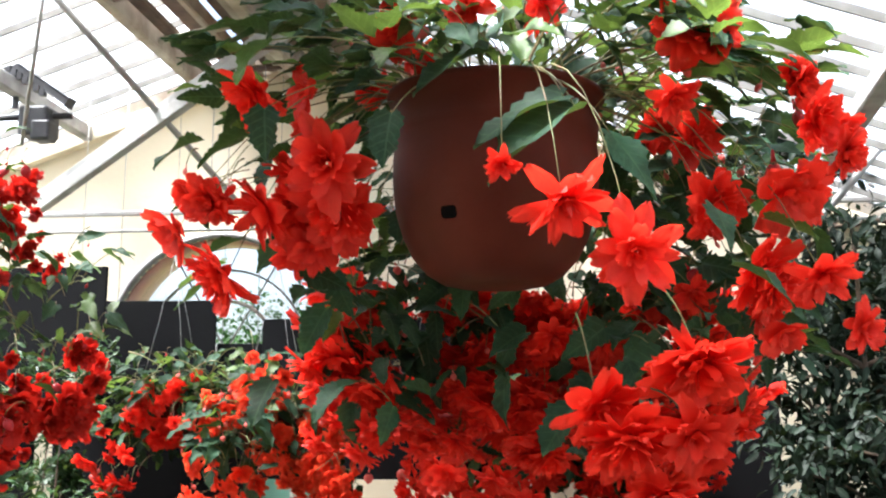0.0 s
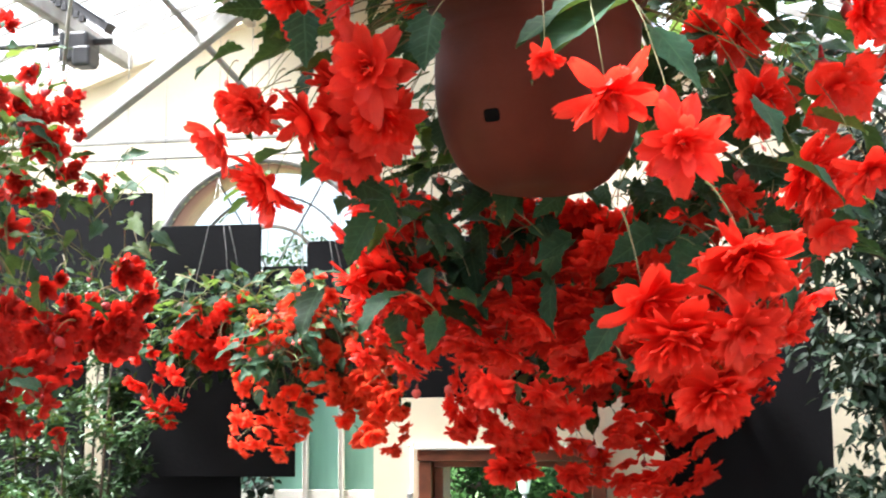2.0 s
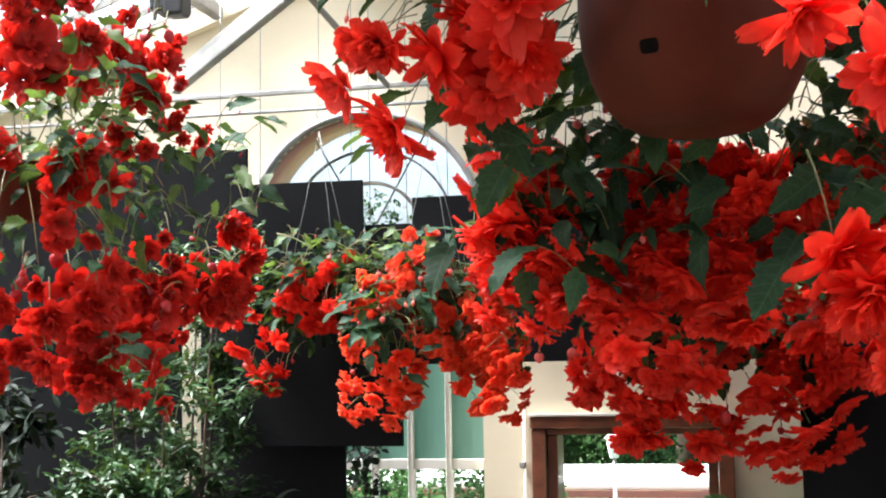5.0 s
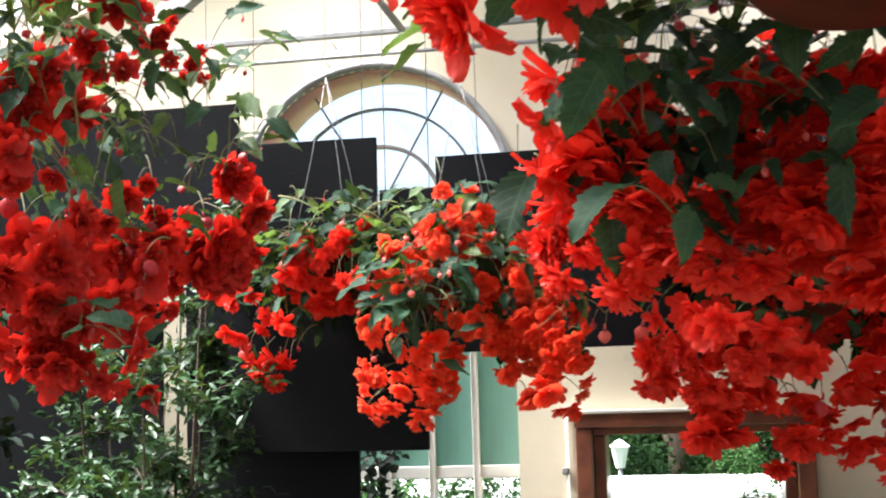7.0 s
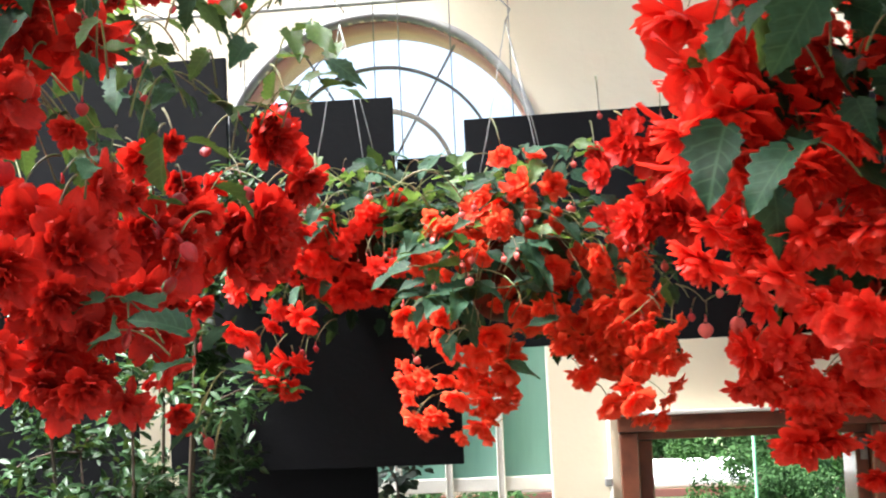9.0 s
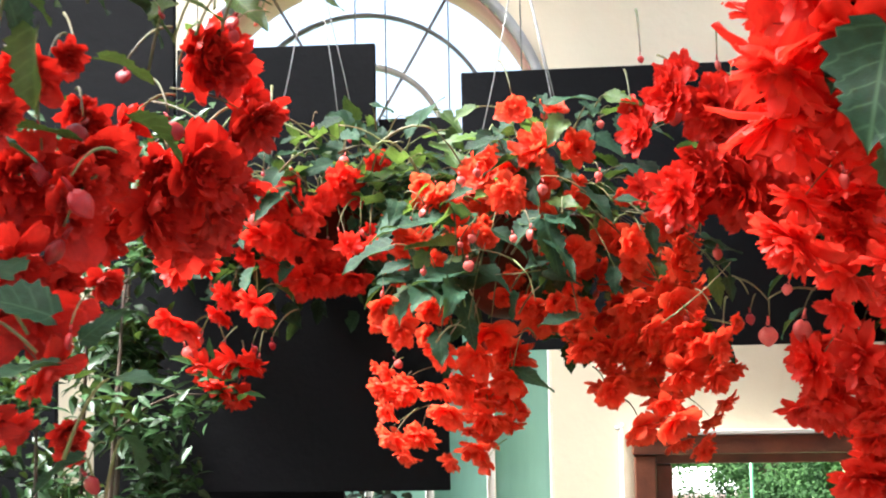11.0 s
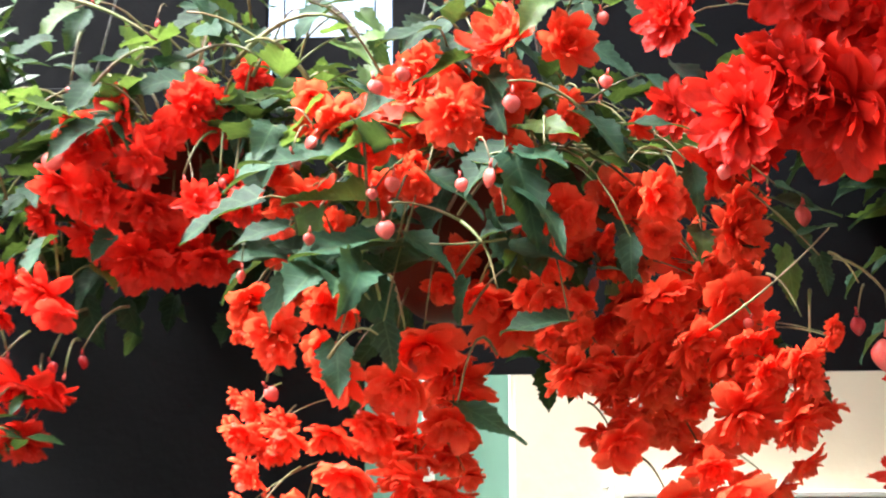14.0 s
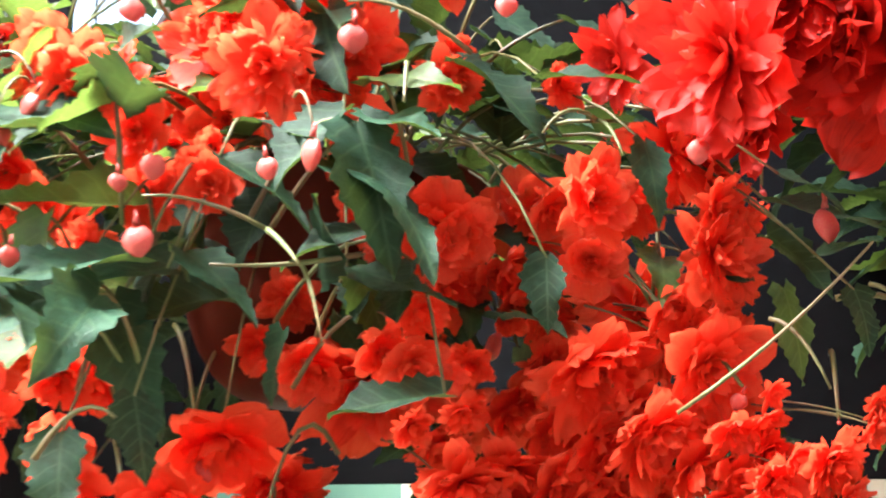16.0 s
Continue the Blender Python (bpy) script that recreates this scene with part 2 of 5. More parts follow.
# ---- small builders ----
PLACED = {}


def part(name, bm, mat, parent=None, label="", m=None, smooth=True):
    """Link a bmesh (or a mesh already made) as one object under a thing or a part, at the world pose m."""
    if isinstance(bm, bpy.types.Mesh):
        me = bm
    else:
        me = bpy.data.meshes.new(name)
        bm.to_mesh(me)
        bm.free()
        me.materials.append(mat)
        for p in me.polygons:
            p.use_smooth = smooth
    ob = new(name, me)
    m = m or Matrix()
    if parent:
        ob.parent = parent
        ob.matrix_parent_inverse = PLACED[parent].inverted()
    ob.matrix_basis = m
    PLACED[ob] = m
    return tagged(ob, label)


def thing(name, place, label, category, group="", kind=""):
    ob = new(name)
    ob.empty_display_size = 0.1
    ob.location = place
    PLACED[ob] = Matrix.Translation(place)
    return tagged(ob, label, category, group, kind)


def box(bm, lo, hi, bevel=0.0):
    r = bmesh.ops.create_cube(bm, size=1.0)
    lo, hi = Vector(lo), Vector(hi)
    for v in r["verts"]:
        v.co = Vector([(a + b) / 2 + c * (b - a) for a, b, c in zip(lo, hi, v.co)])
    if bevel:
        edges = list({e for v in r["verts"] for e in v.link_edges})
        bmesh.ops.bevel(bm, geom=edges, offset=bevel, segments=2, affect="EDGES", profile=0.5)
    return bm


def beam(bm, a, b, width, depth, bevel=0.0):
    """A straight square bar from a to b."""
    a, b = Vector(a), Vector(b)
    r = bmesh.ops.create_cube(bm, size=1.0)
    m = Matrix.Translation((a + b) / 2) @ (b - a).to_track_quat("Z", "Y").to_matrix().to_4x4() @ Matrix.Diagonal((width, depth, (b - a).length, 1))
    verts = r["verts"]
    for v in verts:
        v.co = m @ v.co
    if bevel:
        bmesh.ops.bevel(bm, geom=list({e for v in verts for e in v.link_edges}), offset=bevel, segments=1, affect="EDGES")
    return bm


def tube(bm, points, radii, sides=6):
    """A tapered tube along points."""
    rings = []
    points = [Vector(p) for p in points]
    for i, p in enumerate(points):
        way = points[min(i + 1, len(points) - 1)] - points[max(i - 1, 0)]
        q = way.to_track_quat("Z", "Y")
        r = radii[i] if isinstance(radii, (list, tuple)) else radii
        rings.append([bm.verts.new(p + q @ Vector((r * math.cos(2 * math.pi * k / sides), r * math.sin(2 * math.pi * k / sides), 0))) for k in range(sides)])
    for a, b in zip(rings, rings[1:]):
        for k in range(sides):
            bm.faces.new((a[k], a[(k + 1) % sides], b[(k + 1) % sides], b[k]))
    bm.faces.new(rings[0][::-1])
    bm.faces.new(rings[-1])
    return bm


def lathe(bm, profile, sides=64):
    rings = [[bm.verts.new((r * math.cos(2 * math.pi * k / sides), r * math.sin(2 * math.pi * k / sides), z)) for k in range(sides)] for r, z in profile]
    for a, b in zip(rings, rings[1:]):
        for k in range(sides):
            bm.faces.new((a[k], a[(k + 1) % sides], b[(k + 1) % sides], b[k]))
    return bm


def arc(bm, centre, radius, thick, deep, start=0.0, end=180.0, steps=40):
    """A bent bar in the wall's plane."""
    ring = []
    for i in range(steps + 1):
        a = radians(start + (end - start) * i / steps)
        c, s = math.cos(a), math.sin(a)
        ring.append([bm.verts.new((centre[0] + c * r, centre[1] + y, centre[2] + s * r)) for r, y in ((radius - thick / 2, -deep / 2), (radius + thick / 2, -deep / 2), (radius + thick / 2, deep / 2), (radius - thick / 2, deep / 2))])
    for a, b in zip(ring, ring[1:]):
        for k in range(4):
            bm.faces.new((a[k], b[k], b[(k + 1) % 4], a[(k + 1) % 4]))
    bm.faces.new(ring[0])
    bm.faces.new(ring[-1][::-1])
    return bm


def solid_face(name, rings, thick):
    """A flat slab in the x-z plane with holes, of that thickness, centred on y = 0, as a mesh."""
    cu = bpy.data.curves.new(name, "CURVE")
    cu.dimensions, cu.fill_mode, cu.extrude = "2D", "BOTH", thick / 2
    for ring in rings:
        sp = cu.splines.new("POLY")
        sp.points.add(len(ring) - 1)
        for p, (x, z) in zip(sp.points, ring):
            p.co = (x, z, 0, 1)
        sp.use_cyclic_u = True
    ob = bpy.data.objects.new(name, cu)
    me = bpy.data.meshes.new_from_object(ob)
    bpy.data.objects.remove(ob)
    me.transform(Matrix(((1, 0, 0, 0), (0, 0, 1, 0), (0, 1, 0, 0), (0, 0, 0, 1))))
    me.flip_normals()
    return me


# ---- the place: ground, floor, gable wall ----
WALL_Y, APEX_X, APEX_Z, PITCH = 5.04, -1.21, 4.045, 0.343
# BACK_Y lies close so that the unseen dark south wall cuts front skylight
LEFT_X, RIGHT_X, BACK_Y = -4.6, 2.3, -1.4
ARCH = (-1.585, WALL_Y, 2.755)
ARCH_R = 0.455


def roof_z(x):
    return APEX_Z - PITCH * abs(x - APEX_X)


bm = bmesh.new()
bmesh.ops.create_grid(bm, x_segments=60, y_segments=60, size=400)
for v in bm.verts:
    v.co.z = -1.5 - 0.02 + (0.15 * noise.noise(v.co * 0.05) if abs(v.co.x) > 30 or v.co.y > 30 else 0)
ground = tagged(part("ground", bm, GRASS), "mown green lawn of the garden outside", "ground", kind="structure")
# floor out of view, its colour kept dark so little light bounces up
bm = box(bmesh.new(), (LEFT_X - 0.3, BACK_Y - 0.3, -1.52), (RIGHT_X + 0.3, WALL_Y + 0.35, 0.0))
floor = tagged(part("floor", bm, PAVING, smooth=False), "dark greenhouse floor out of view, keeps bounced light low", "floor", kind="structure")

arched = [(ARCH[0] + ARCH_R * math.cos(radians(a)), ARCH[2] + ARCH_R * math.sin(radians(a))) for a in range(0, 181, 4)]
arched += [(ARCH[0] - ARCH_R, 0.9), (ARCH[0] + ARCH_R, 0.9)]
DOOR_L, DOOR_R, DOOR_T = -0.946, -0.219, 2.042
outline = [(LEFT_X, 0.0), (DOOR_L, 0.0), (DOOR_L, DOOR_T), (DOOR_R, DOOR_T), (DOOR_R, 0.0), (RIGHT_X, 0.0), (RIGHT_X, roof_z(RIGHT_X)), (APEX_X, APEX_Z), (LEFT_X, roof_z(LEFT_X))]
me = solid_face("wall_north", [outline, arched], 0.24)
me.materials.append(CREAM)
wall_north = tagged(part("wall_north", me, CREAM, m=Matrix.Translation((0, WALL_Y + 0.12, 0)), smooth=False), "cream painted plaster gable wall", "wall", kind="structure")

# the arched window in the wall
window = thing("window_1", (ARCH[0], WALL_Y, 0.9), "tall arched window with radial bars and green panes", "window", kind="structure")
bm = arc(bmesh.new(), (ARCH[0], WALL_Y + 0.004, ARCH[2]), ARCH_R + 0.011, 0.022, 0.05)
part("window_frame", bm, STEEL, window, "slim grey arch trim")
bm = arc(bmesh.new(), (ARCH[0], WALL_Y + 0.12, ARCH[2]), ARCH_R - 0.003, 0.006, 0.2)
part("reveal", bm, PINK, window, "pink painted reveal")
bm = arc(bmesh.new(), (ARCH[0], WALL_Y + 0.1, ARCH[2]), 0.336, 0.008, 0.02)
part("middle_arc_bar", bm, BAR, window)
bm = arc(bmesh.new(), (ARCH[0], WALL_Y + 0.1, ARCH[2]), 0.205, 0.013, 0.025)
part("inner_arc_bar", bm, OLD_WHITE, window)
for a in (60, 120):
    c, s = math.cos(radians(a)), math.sin(radians(a))
    bm = beam(bmesh.new(), (ARCH[0] + 0.02 * c, WALL_Y + 0.1, ARCH[2] + 0.02 * s), (ARCH[0] + ARCH_R * c, WALL_Y + 0.1, ARCH[2] + ARCH_R * s), 0.0065, 0.0065)
    part("ray_bar", bm, BAR, window, smooth=False)
pane = [(ARCH[0] + 0.455 * math.cos(radians(a)), ARCH[2] + 0.455 * math.sin(radians(a))) for a in range(0, 181, 6)]
me = solid_face("pane", [pane], 0.004)
me.materials.append(CLEAR)
o = part("pane", me, CLEAR, window, "clear arched fanlight pane", Matrix.Translation((0, WALL_Y + 0.13, 0)), smooth=False)
o.visible_shadow = False
columns = [ARCH[0] - ARCH_R, -1.872, -1.725, -1.578, -1.431, -1.282, ARCH[0] + ARCH_R]
rows = [0.9, 1.38, 1.861, 2.755]
for x in columns:
    part("mullion", beam(bmesh.new(), (x, WALL_Y + 0.1, 0.9), (x, WALL_Y + 0.1, 2.755), 0.016, 0.04, 0.003), WHITE, window, smooth=False)
for z in rows:
    part("transom", beam(bmesh.new(), (ARCH[0] - ARCH_R, WALL_Y + 0.095, z), (ARCH[0] + ARCH_R, WALL_Y + 0.095, z), 0.022, 0.04, 0.003), WHITE, window, smooth=False)
for x0, x1 in zip(columns, columns[1:]):
    for z0, z1 in zip(rows, rows[1:]):
        g = GREEN_GLASS if z0 > 1.8 else CLEAR
        o = part("pane", box(bmesh.new(), (x0 + 0.008, WALL_Y + 0.11, z0 + 0.011), (x1 - 0.008, WALL_Y + 0.114, z1 - 0.011)), g, window, "green frosted glass pane" if g is GREEN_GLASS else "clear window pane", smooth=False)
        o.visible_shadow = False
part("window_sill", box(bmesh.new(), (ARCH[0] - ARCH_R - 0.04, WALL_Y - 0.05, 0.86), (ARCH[0] + ARCH_R + 0.04, WALL_Y + 0.06, 0.898), 0.006), OLD_WHITE, window, smooth=False)

# the doorway
door = thing("door_1", ((DOOR_L + DOOR_R) / 2, WALL_Y, 0), "red-brown wooden doorway standing open to the garden", "door", kind="structure")
for x0, x1 in ((DOOR_L, DOOR_L + 0.05), (DOOR_R - 0.055, DOOR_R)):
    part("door_frame", box(bmesh.new(), (x0, WALL_Y - 0.025, 0), (x1, WALL_Y + 0.14, DOOR_T - 0.045), 0.004), DOOR_WOOD, door, smooth=False)
for x0, x1 in ((DOOR_L + 0.052, DOOR_L + 0.09), (DOOR_R - 0.093, DOOR_R - 0.057)):
    part("door_stop", box(bmesh.new(), (x0, WALL_Y + 0.02, 0), (x1, WALL_Y + 0.2, DOOR_T - 0.07), 0.004), DOOR_WOOD, door, smooth=False)
part("door_head", box(bmesh.new(), (DOOR_L - 0.004, WALL_Y - 0.03, DOOR_T - 0.043), (DOOR_R + 0.004, WALL_Y + 0.14, DOOR_T), 0.004), DOOR_WOOD, door, smooth=False)
part("door_rail", box(bmesh.new(), (DOOR_L + 0.052, WALL_Y + 0.02, DOOR_T - 0.068), (DOOR_R - 0.057, WALL_Y + 0.2, DOOR_T - 0.045), 0.003), DOOR_WOOD, door, smooth=False)
part("drip_strip", box(bmesh.new(), (DOOR_L - 0.01, WALL_Y - 0.036, DOOR_T + 0.002), (DOOR_R + 0.012, WALL_Y - 0.002, DOOR_T + 0.012), 0.002), WHITE, door, "thin white strip over the door", smooth=False)
part("latch_plate", box(bmesh.new(), (DOOR_R - 0.08, WALL_Y + 0.012, 1.9), (DOOR_R - 0.06, WALL_Y + 0.019, 1.96), 0.002), WIRE, door, smooth=False)
conduit = thing("wall_conduit", (-0.974, WALL_Y, 0), "thin white cable conduit beside the door frame", "conduit")
part("pipe", tube(bmesh.new(), [(-0.974, WALL_Y - 0.012, 0.0), (-0.974, WALL_Y - 0.012, 2.06)], 0.0045, 10), WHITE, conduit)
part("pipe", tube(bmesh.new(), [(-0.987, WALL_Y - 0.012, 2.06), (-0.974, WALL_Y - 0.012, 2.06), (-0.968, WALL_Y - 0.012, 2.07)], 0.0045, 10), WHITE, conduit)
part("switch_box", box(bmesh.new(), (-0.992, WALL_Y - 0.03, 1.855), (-0.970, WALL_Y - 0.002, 1.878), 0.004), STEEL, conduit, smooth=False)
# trim along the gable
gable_trim = thing("gable_trim", (APEX_X, WALL_Y, APEX_Z), "ochre and dark timber trim under the roof slope", "trim", kind="structure")
for off, wide, mat in ((0.03, 0.03, OLD_WHITE), (0.075, 0.05, CREAM), (-0.01, 0.025, DARK_STEEL)):
    for x in (LEFT_X, RIGHT_X):
        part("trim", beam(bmesh.new(), (APEX_X, WALL_Y - 0.03, APEX_Z - off), (x, WALL_Y - 0.03, roof_z(x) - off), wide, 0.05, 0.004), mat, gable_trim, smooth=False)

# ---- glass roof, ridge and side glazing ----
roof = thing("glass_roof", (APEX_X, 0, APEX_Z), "pitched greenhouse roof of hazy glass panes", "roof", kind="structure")
STEP = 0.21
ys = [WALL_Y - STEP * i for i in range(32)]
for side, edge in ((-1, LEFT_X), (1, RIGHT_X)):
    run = abs(edge - APEX_X) - 0.3
    slope = Matrix(((side, 0, 0, APEX_X + side * 0.3), (0, 1, 0, 0), (-PITCH, 0, 1, APEX_Z - 0.3 * PITCH), (0, 0, 0, 1)))
    bar_me, pane_me = bpy.data.meshes.new("glazing_bar"), bpy.data.meshes.new("roof_pane")
    b1 = box(bmesh.new(), (0, -0.005, -0.018), (run, 0.005, 0.006))
    b1.transform(slope)
    bmesh.ops.recalc_face_normals(b1, faces=b1.faces)
    b1.to_mesh(bar_me)
    b1.free()
    b1 = box(bmesh.new(), (0, 0.006, 0.006), (run, STEP - 0.006, 0.010))
    b1.transform(slope)
    bmesh.ops.recalc_face_normals(b1, faces=b1.faces)
    b1.to_mesh(pane_me)
    b1.free()
    bar_me.materials.append(BAR)
    pane_me.materials.append(ROOF_GLASS)
    for i, y in enumerate(ys):
        part("glazing_bar", bar_me, BAR, roof, m=Matrix.Translation((0, y, 0)))
        if i:
            o = part("roof_pane", pane_me, ROOF_GLASS, roof, m=Matrix.Translation((0, y, 0)))
            o.visible_shadow = False
    for d, w in ((0.95, 0.045), (1.93, 0.06), (2.9, 0.05)):
        x = APEX_X + side * d
        if abs(d) < abs(edge - APEX_X):
            part("purlin", beam(bmesh.new(), (x, WALL_Y - 0.06, roof_z(x) - 0.07), (x, BACK_Y, roof_z(x) - 0.07), w, 0.06, 0.006), STEEL, roof, smooth=False)
    x = edge
    part("gutter", beam(bmesh.new(), (x, WALL_Y, roof_z(x) - 0.05), (x, BACK_Y, roof_z(x) - 0.05), 0.12, 0.1, 0.01), OLD_WHITE, roof, smooth=False)

ridge = thing("ridge_vent", (APEX_X, 0, APEX_Z), "open timber ridge vent with weathered boards", "roof vent", kind="structure")
for x, z, w, h, mat in ((-1.63, 3.815, 0.04, 0.09, OLD_WHITE), (-1.57, 3.835, 0.05, 0.03, DARK_WOOD), (-1.50, 3.880, 0.07, 0.02, DARK_WOOD), (-1.43, 3.865, 0.03, 0.06, OLD_WHITE), (-1.36, 3.905, 0.08, 0.02, DARK_WOOD), (-1.29, 3.875, 0.04, 0.08, OLD_WHITE), (-1.22, 3.850, 0.05, 0.12, OLD_WHITE), (-1.14, 3.910, 0.08, 0.02, DARK_WOOD), (-1.07, 3.870, 0.03, 0.05, STEEL), (-1.00, 3.865, 0.06, 0.07, DARK_WOOD), (-0.93, 3.840, 0.05, 0.10, DARK_WOOD)):
    part("board", beam(bmesh.new(), (x, WALL_Y - 0.05, z), (x, BACK_Y, z), w, h, 0.006), mat, ridge, smooth=False)
part("ridge_cap", beam(bmesh.new(), (APEX_X, WALL_Y, APEX_Z + 0.03), (APEX_X, BACK_Y, APEX_Z + 0.03), 0.64, 0.03, 0.006), DARK_WOOD, ridge, smooth=False)
for i in range(14):
    y = WALL_Y - 0.3 - 0.45 * i
    part("batten", beam(bmesh.new(), (-1.62, y, 3.80), (-0.92, y, 3.93 if i % 2 else 3.88), 0.03, 0.02, 0.003), OLD_WHITE if i % 3 else DARK_WOOD, ridge, smooth=False)

for name, x in (("wall_west", LEFT_X), ("wall_east", RIGHT_X)):
    side_wall = thing(name, (x, 0, 0), "low plaster side wall under tall glazing", "wall", kind="structure")
    part("plinth", box(bmesh.new(), (x - 0.1, BACK_Y, 0), (x + 0.1, WALL_Y, 0.7)), CREAM, side_wall, smooth=False)
    top = roof_z(x) - 0.1
    n = 13
    for i in range(n + 1):
        y = BACK_Y + (WALL_Y - BACK_Y) * i / n
        part("post", box(bmesh.new(), (x - 0.025, y - 0.02, 0.7), (x + 0.025, y + 0.02, top), 0.004), WHITE, side_wall, smooth=False)
        if i < n:
            o = part("pane", box(bmesh.new(), (x - 0.003, y + 0.021, 0.7), (x + 0.003, y + (WALL_Y - BACK_Y) / n - 0.021, top)), CLEAR, side_wall, smooth=False)
            o.visible_shadow = False
    part("rail", box(bmesh.new(), (x - 0.03, BACK_Y, 1.75), (x + 0.03, WALL_Y, 1.79)), WHITE, side_wall, smooth=False)
# added wall and gable, out of view: dark and solid to lower front fill
bm = box(bmesh.new(), (LEFT_X, BACK_Y - 0.24, 0), (RIGHT_X, BACK_Y, roof_z(LEFT_X)))
tagged(part("wall_south", bm, DARK_WOOD, smooth=False), "added dark wall out of view to the south, cuts front skylight", "wall", kind="structure")
south_gable = [(LEFT_X, roof_z(LEFT_X)), (RIGHT_X, roof_z(LEFT_X)), (RIGHT_X, roof_z(RIGHT_X)), (APEX_X, APEX_Z)]
me = solid_face("wall_south_gable", [south_gable], 0.24)
me.materials.append(DARK_WOOD)
tagged(part("wall_south_gable", me, DARK_WOOD, m=Matrix.Translation((0, BACK_Y - 0.12, 0)), smooth=False), "added dark gable out of view to the south, cuts front skylight", "wall", kind="structure")

# ---- truss, tie bars, vent motor ----
truss = thing("roof_truss", (APEX_X, 4.5, 3.28), "grey steel truss with round tie rods", "roof truss", kind="structure")
part("strut", beam(bmesh.new(), (-2.16, 4.56, 3.255), (-0.90, 4.0, 3.84), 0.038, 0.05, 0.004), STEEL, truss, smooth=False)
part("strut_flange", beam(bmesh.new(), (-2.16, 4.548, 3.273), (-0.90, 3.988, 3.858), 0.01, 0.07, 0.002), STEEL, truss, smooth=False)
part("tie_rod", tube(bmesh.new(), [(-1.789, 3.780, 3.799), (-1.435, 4.86, 3.283)], 0.012, 12), STEEL, truss)
part("tie_rod", tube(bmesh.new(), [(-1.803, 3.750, 3.780), (-2.067, 4.200, 3.408)], 0.007, 10), STEEL, truss)
part("tie_rod", tube(bmesh.new(), [(1.03, 4.3, 3.51), (0.60, 4.3, 3.01)], 0.012, 12), STEEL, truss)
part("tie_bar", beam(bmesh.new(), (LEFT_X, 4.88, 3.288), (RIGHT_X, 4.88, 3.288), 0.02, 0.02, 0.003), STEEL, truss, smooth=False)
part("tie_bar", tube(bmesh.new(), [(LEFT_X, 4.88, 3.216), (RIGHT_X, 4.88, 3.216)], 0.007, 10), STEEL, truss)
part("brace", tube(bmesh.new(), [(-1.29, 4.88, 3.288), (-1.21, 4.88, 3.20)], 0.009, 8), STEEL, truss)

vent_motor = thing("vent_motor", (-2.05, 4.3, 3.45), "black vent motor box hanging from a toothed rail", "vent motor")
MV = Vector((-0.21, -0.3, -0.025))
part("motor_box", box(bmesh.new(), Vector((-1.90, 4.54, 3.48)) + MV, Vector((-1.79, 4.66, 3.59)) + MV, 0.012), DARK_STEEL, vent_motor, smooth=False)
part("gear_cover", box(bmesh.new(), Vector((-1.84, 4.52, 3.455)) + MV, Vector((-1.77, 4.6, 3.53)) + MV, 0.01), DARK_STEEL, vent_motor, smooth=False)
part("rail", beam(bmesh.new(), Vector((-2.10, 4.62, 3.86)) + MV, Vector((-1.72, 4.58, 3.60)) + MV, 0.045, 0.03, 0.005), DARK_STEEL, vent_motor, smooth=False)
for i in range(12):
    c = Vector((-2.08, 4.59, 3.82)).lerp((-1.80, 4.57, 3.625), i / 12) + MV
    part("tooth", box(bmesh.new(), c - Vector((0.01, 0.012, 0.012)), c + Vector((0.01, 0.012, 0.012))), DARK_STEEL, vent_motor, smooth=False)
part("drive_shaft", tube(bmesh.new(), [Vector((-2.3, 4.6, 3.56)) + MV, Vector((-1.72, 4.6, 3.56)) + MV], 0.012, 12), DARK_STEEL, vent_motor)
part("bracket", beam(bmesh.new(), Vector((-1.95, 4.62, 3.60)) + MV, (-2.16, 4.32, roof_z(-2.16) - 0.02), 0.02, 0.01), DARK_STEEL, vent_motor, smooth=False)

# ---- black display boards ----
def display_board(lo, hi, y, label, tilt=0.0, wires=True):
    x0, z0 = lo
    x1, z1 = hi
    b = thing("display_board", ((x0 + x1) / 2, y, z0), label, "display board", "black display boards")
    turn = Matrix.Translation(((x0 + x1) / 2, y, z0)) @ pose(0, 0, 0, 0, tilt, 0)
    w = (x1 - x0) / 2
    part("board", box(bmesh.new(), (-w, -0.009, 0), (w, 0.009, z1 - z0), 0.002), BLACK, b, m=turn, smooth=False)
    if wires:
        for s in (-0.8, 0.8):
            part("wire", tube(bmesh.new(), [(s * w, 0, z1 - z0), (s * w, 0, roof_z((x0 + x1) / 2 + s * w) - z0 - 0.05)], 0.0016, 5), WIRE, b, m=turn)
    return b


display_board((-3.00, 2.465), (-1.934, 3.045), 4.71, "large matt black board hung on thin wires")
display_board((-1.928, 2.36), (-1.493, 2.908), 4.70, "narrow matt black board hung on thin wires", 0.3)
display_board((-1.487, 2.25), (-1.316, 2.745), 4.72, "small matt black board hung below its neighbours")
display_board((-1.302, 2.245), (-0.008, 2.836), 4.69, "wide matt black board hung on thin wires", -0.3)
display_board((-2.093, 1.959), (-1.342, 2.66), 4.66, "low matt black board behind the baskets", 0.0, False)
display_board((-2.10, 0.0), (-1.575, 1.99), 4.74, "tall matt black board standing on the floor", 0.0, False)
display_board((-3.60, 0.0), (-2.215, 2.50), 4.76, "wide matt black board standing on the floor", 0.0, False)
display_board((0.0, 0.0), (0.582, 2.62), 4.73, "tall matt black board standing beside the dark tree", 0.0, False)

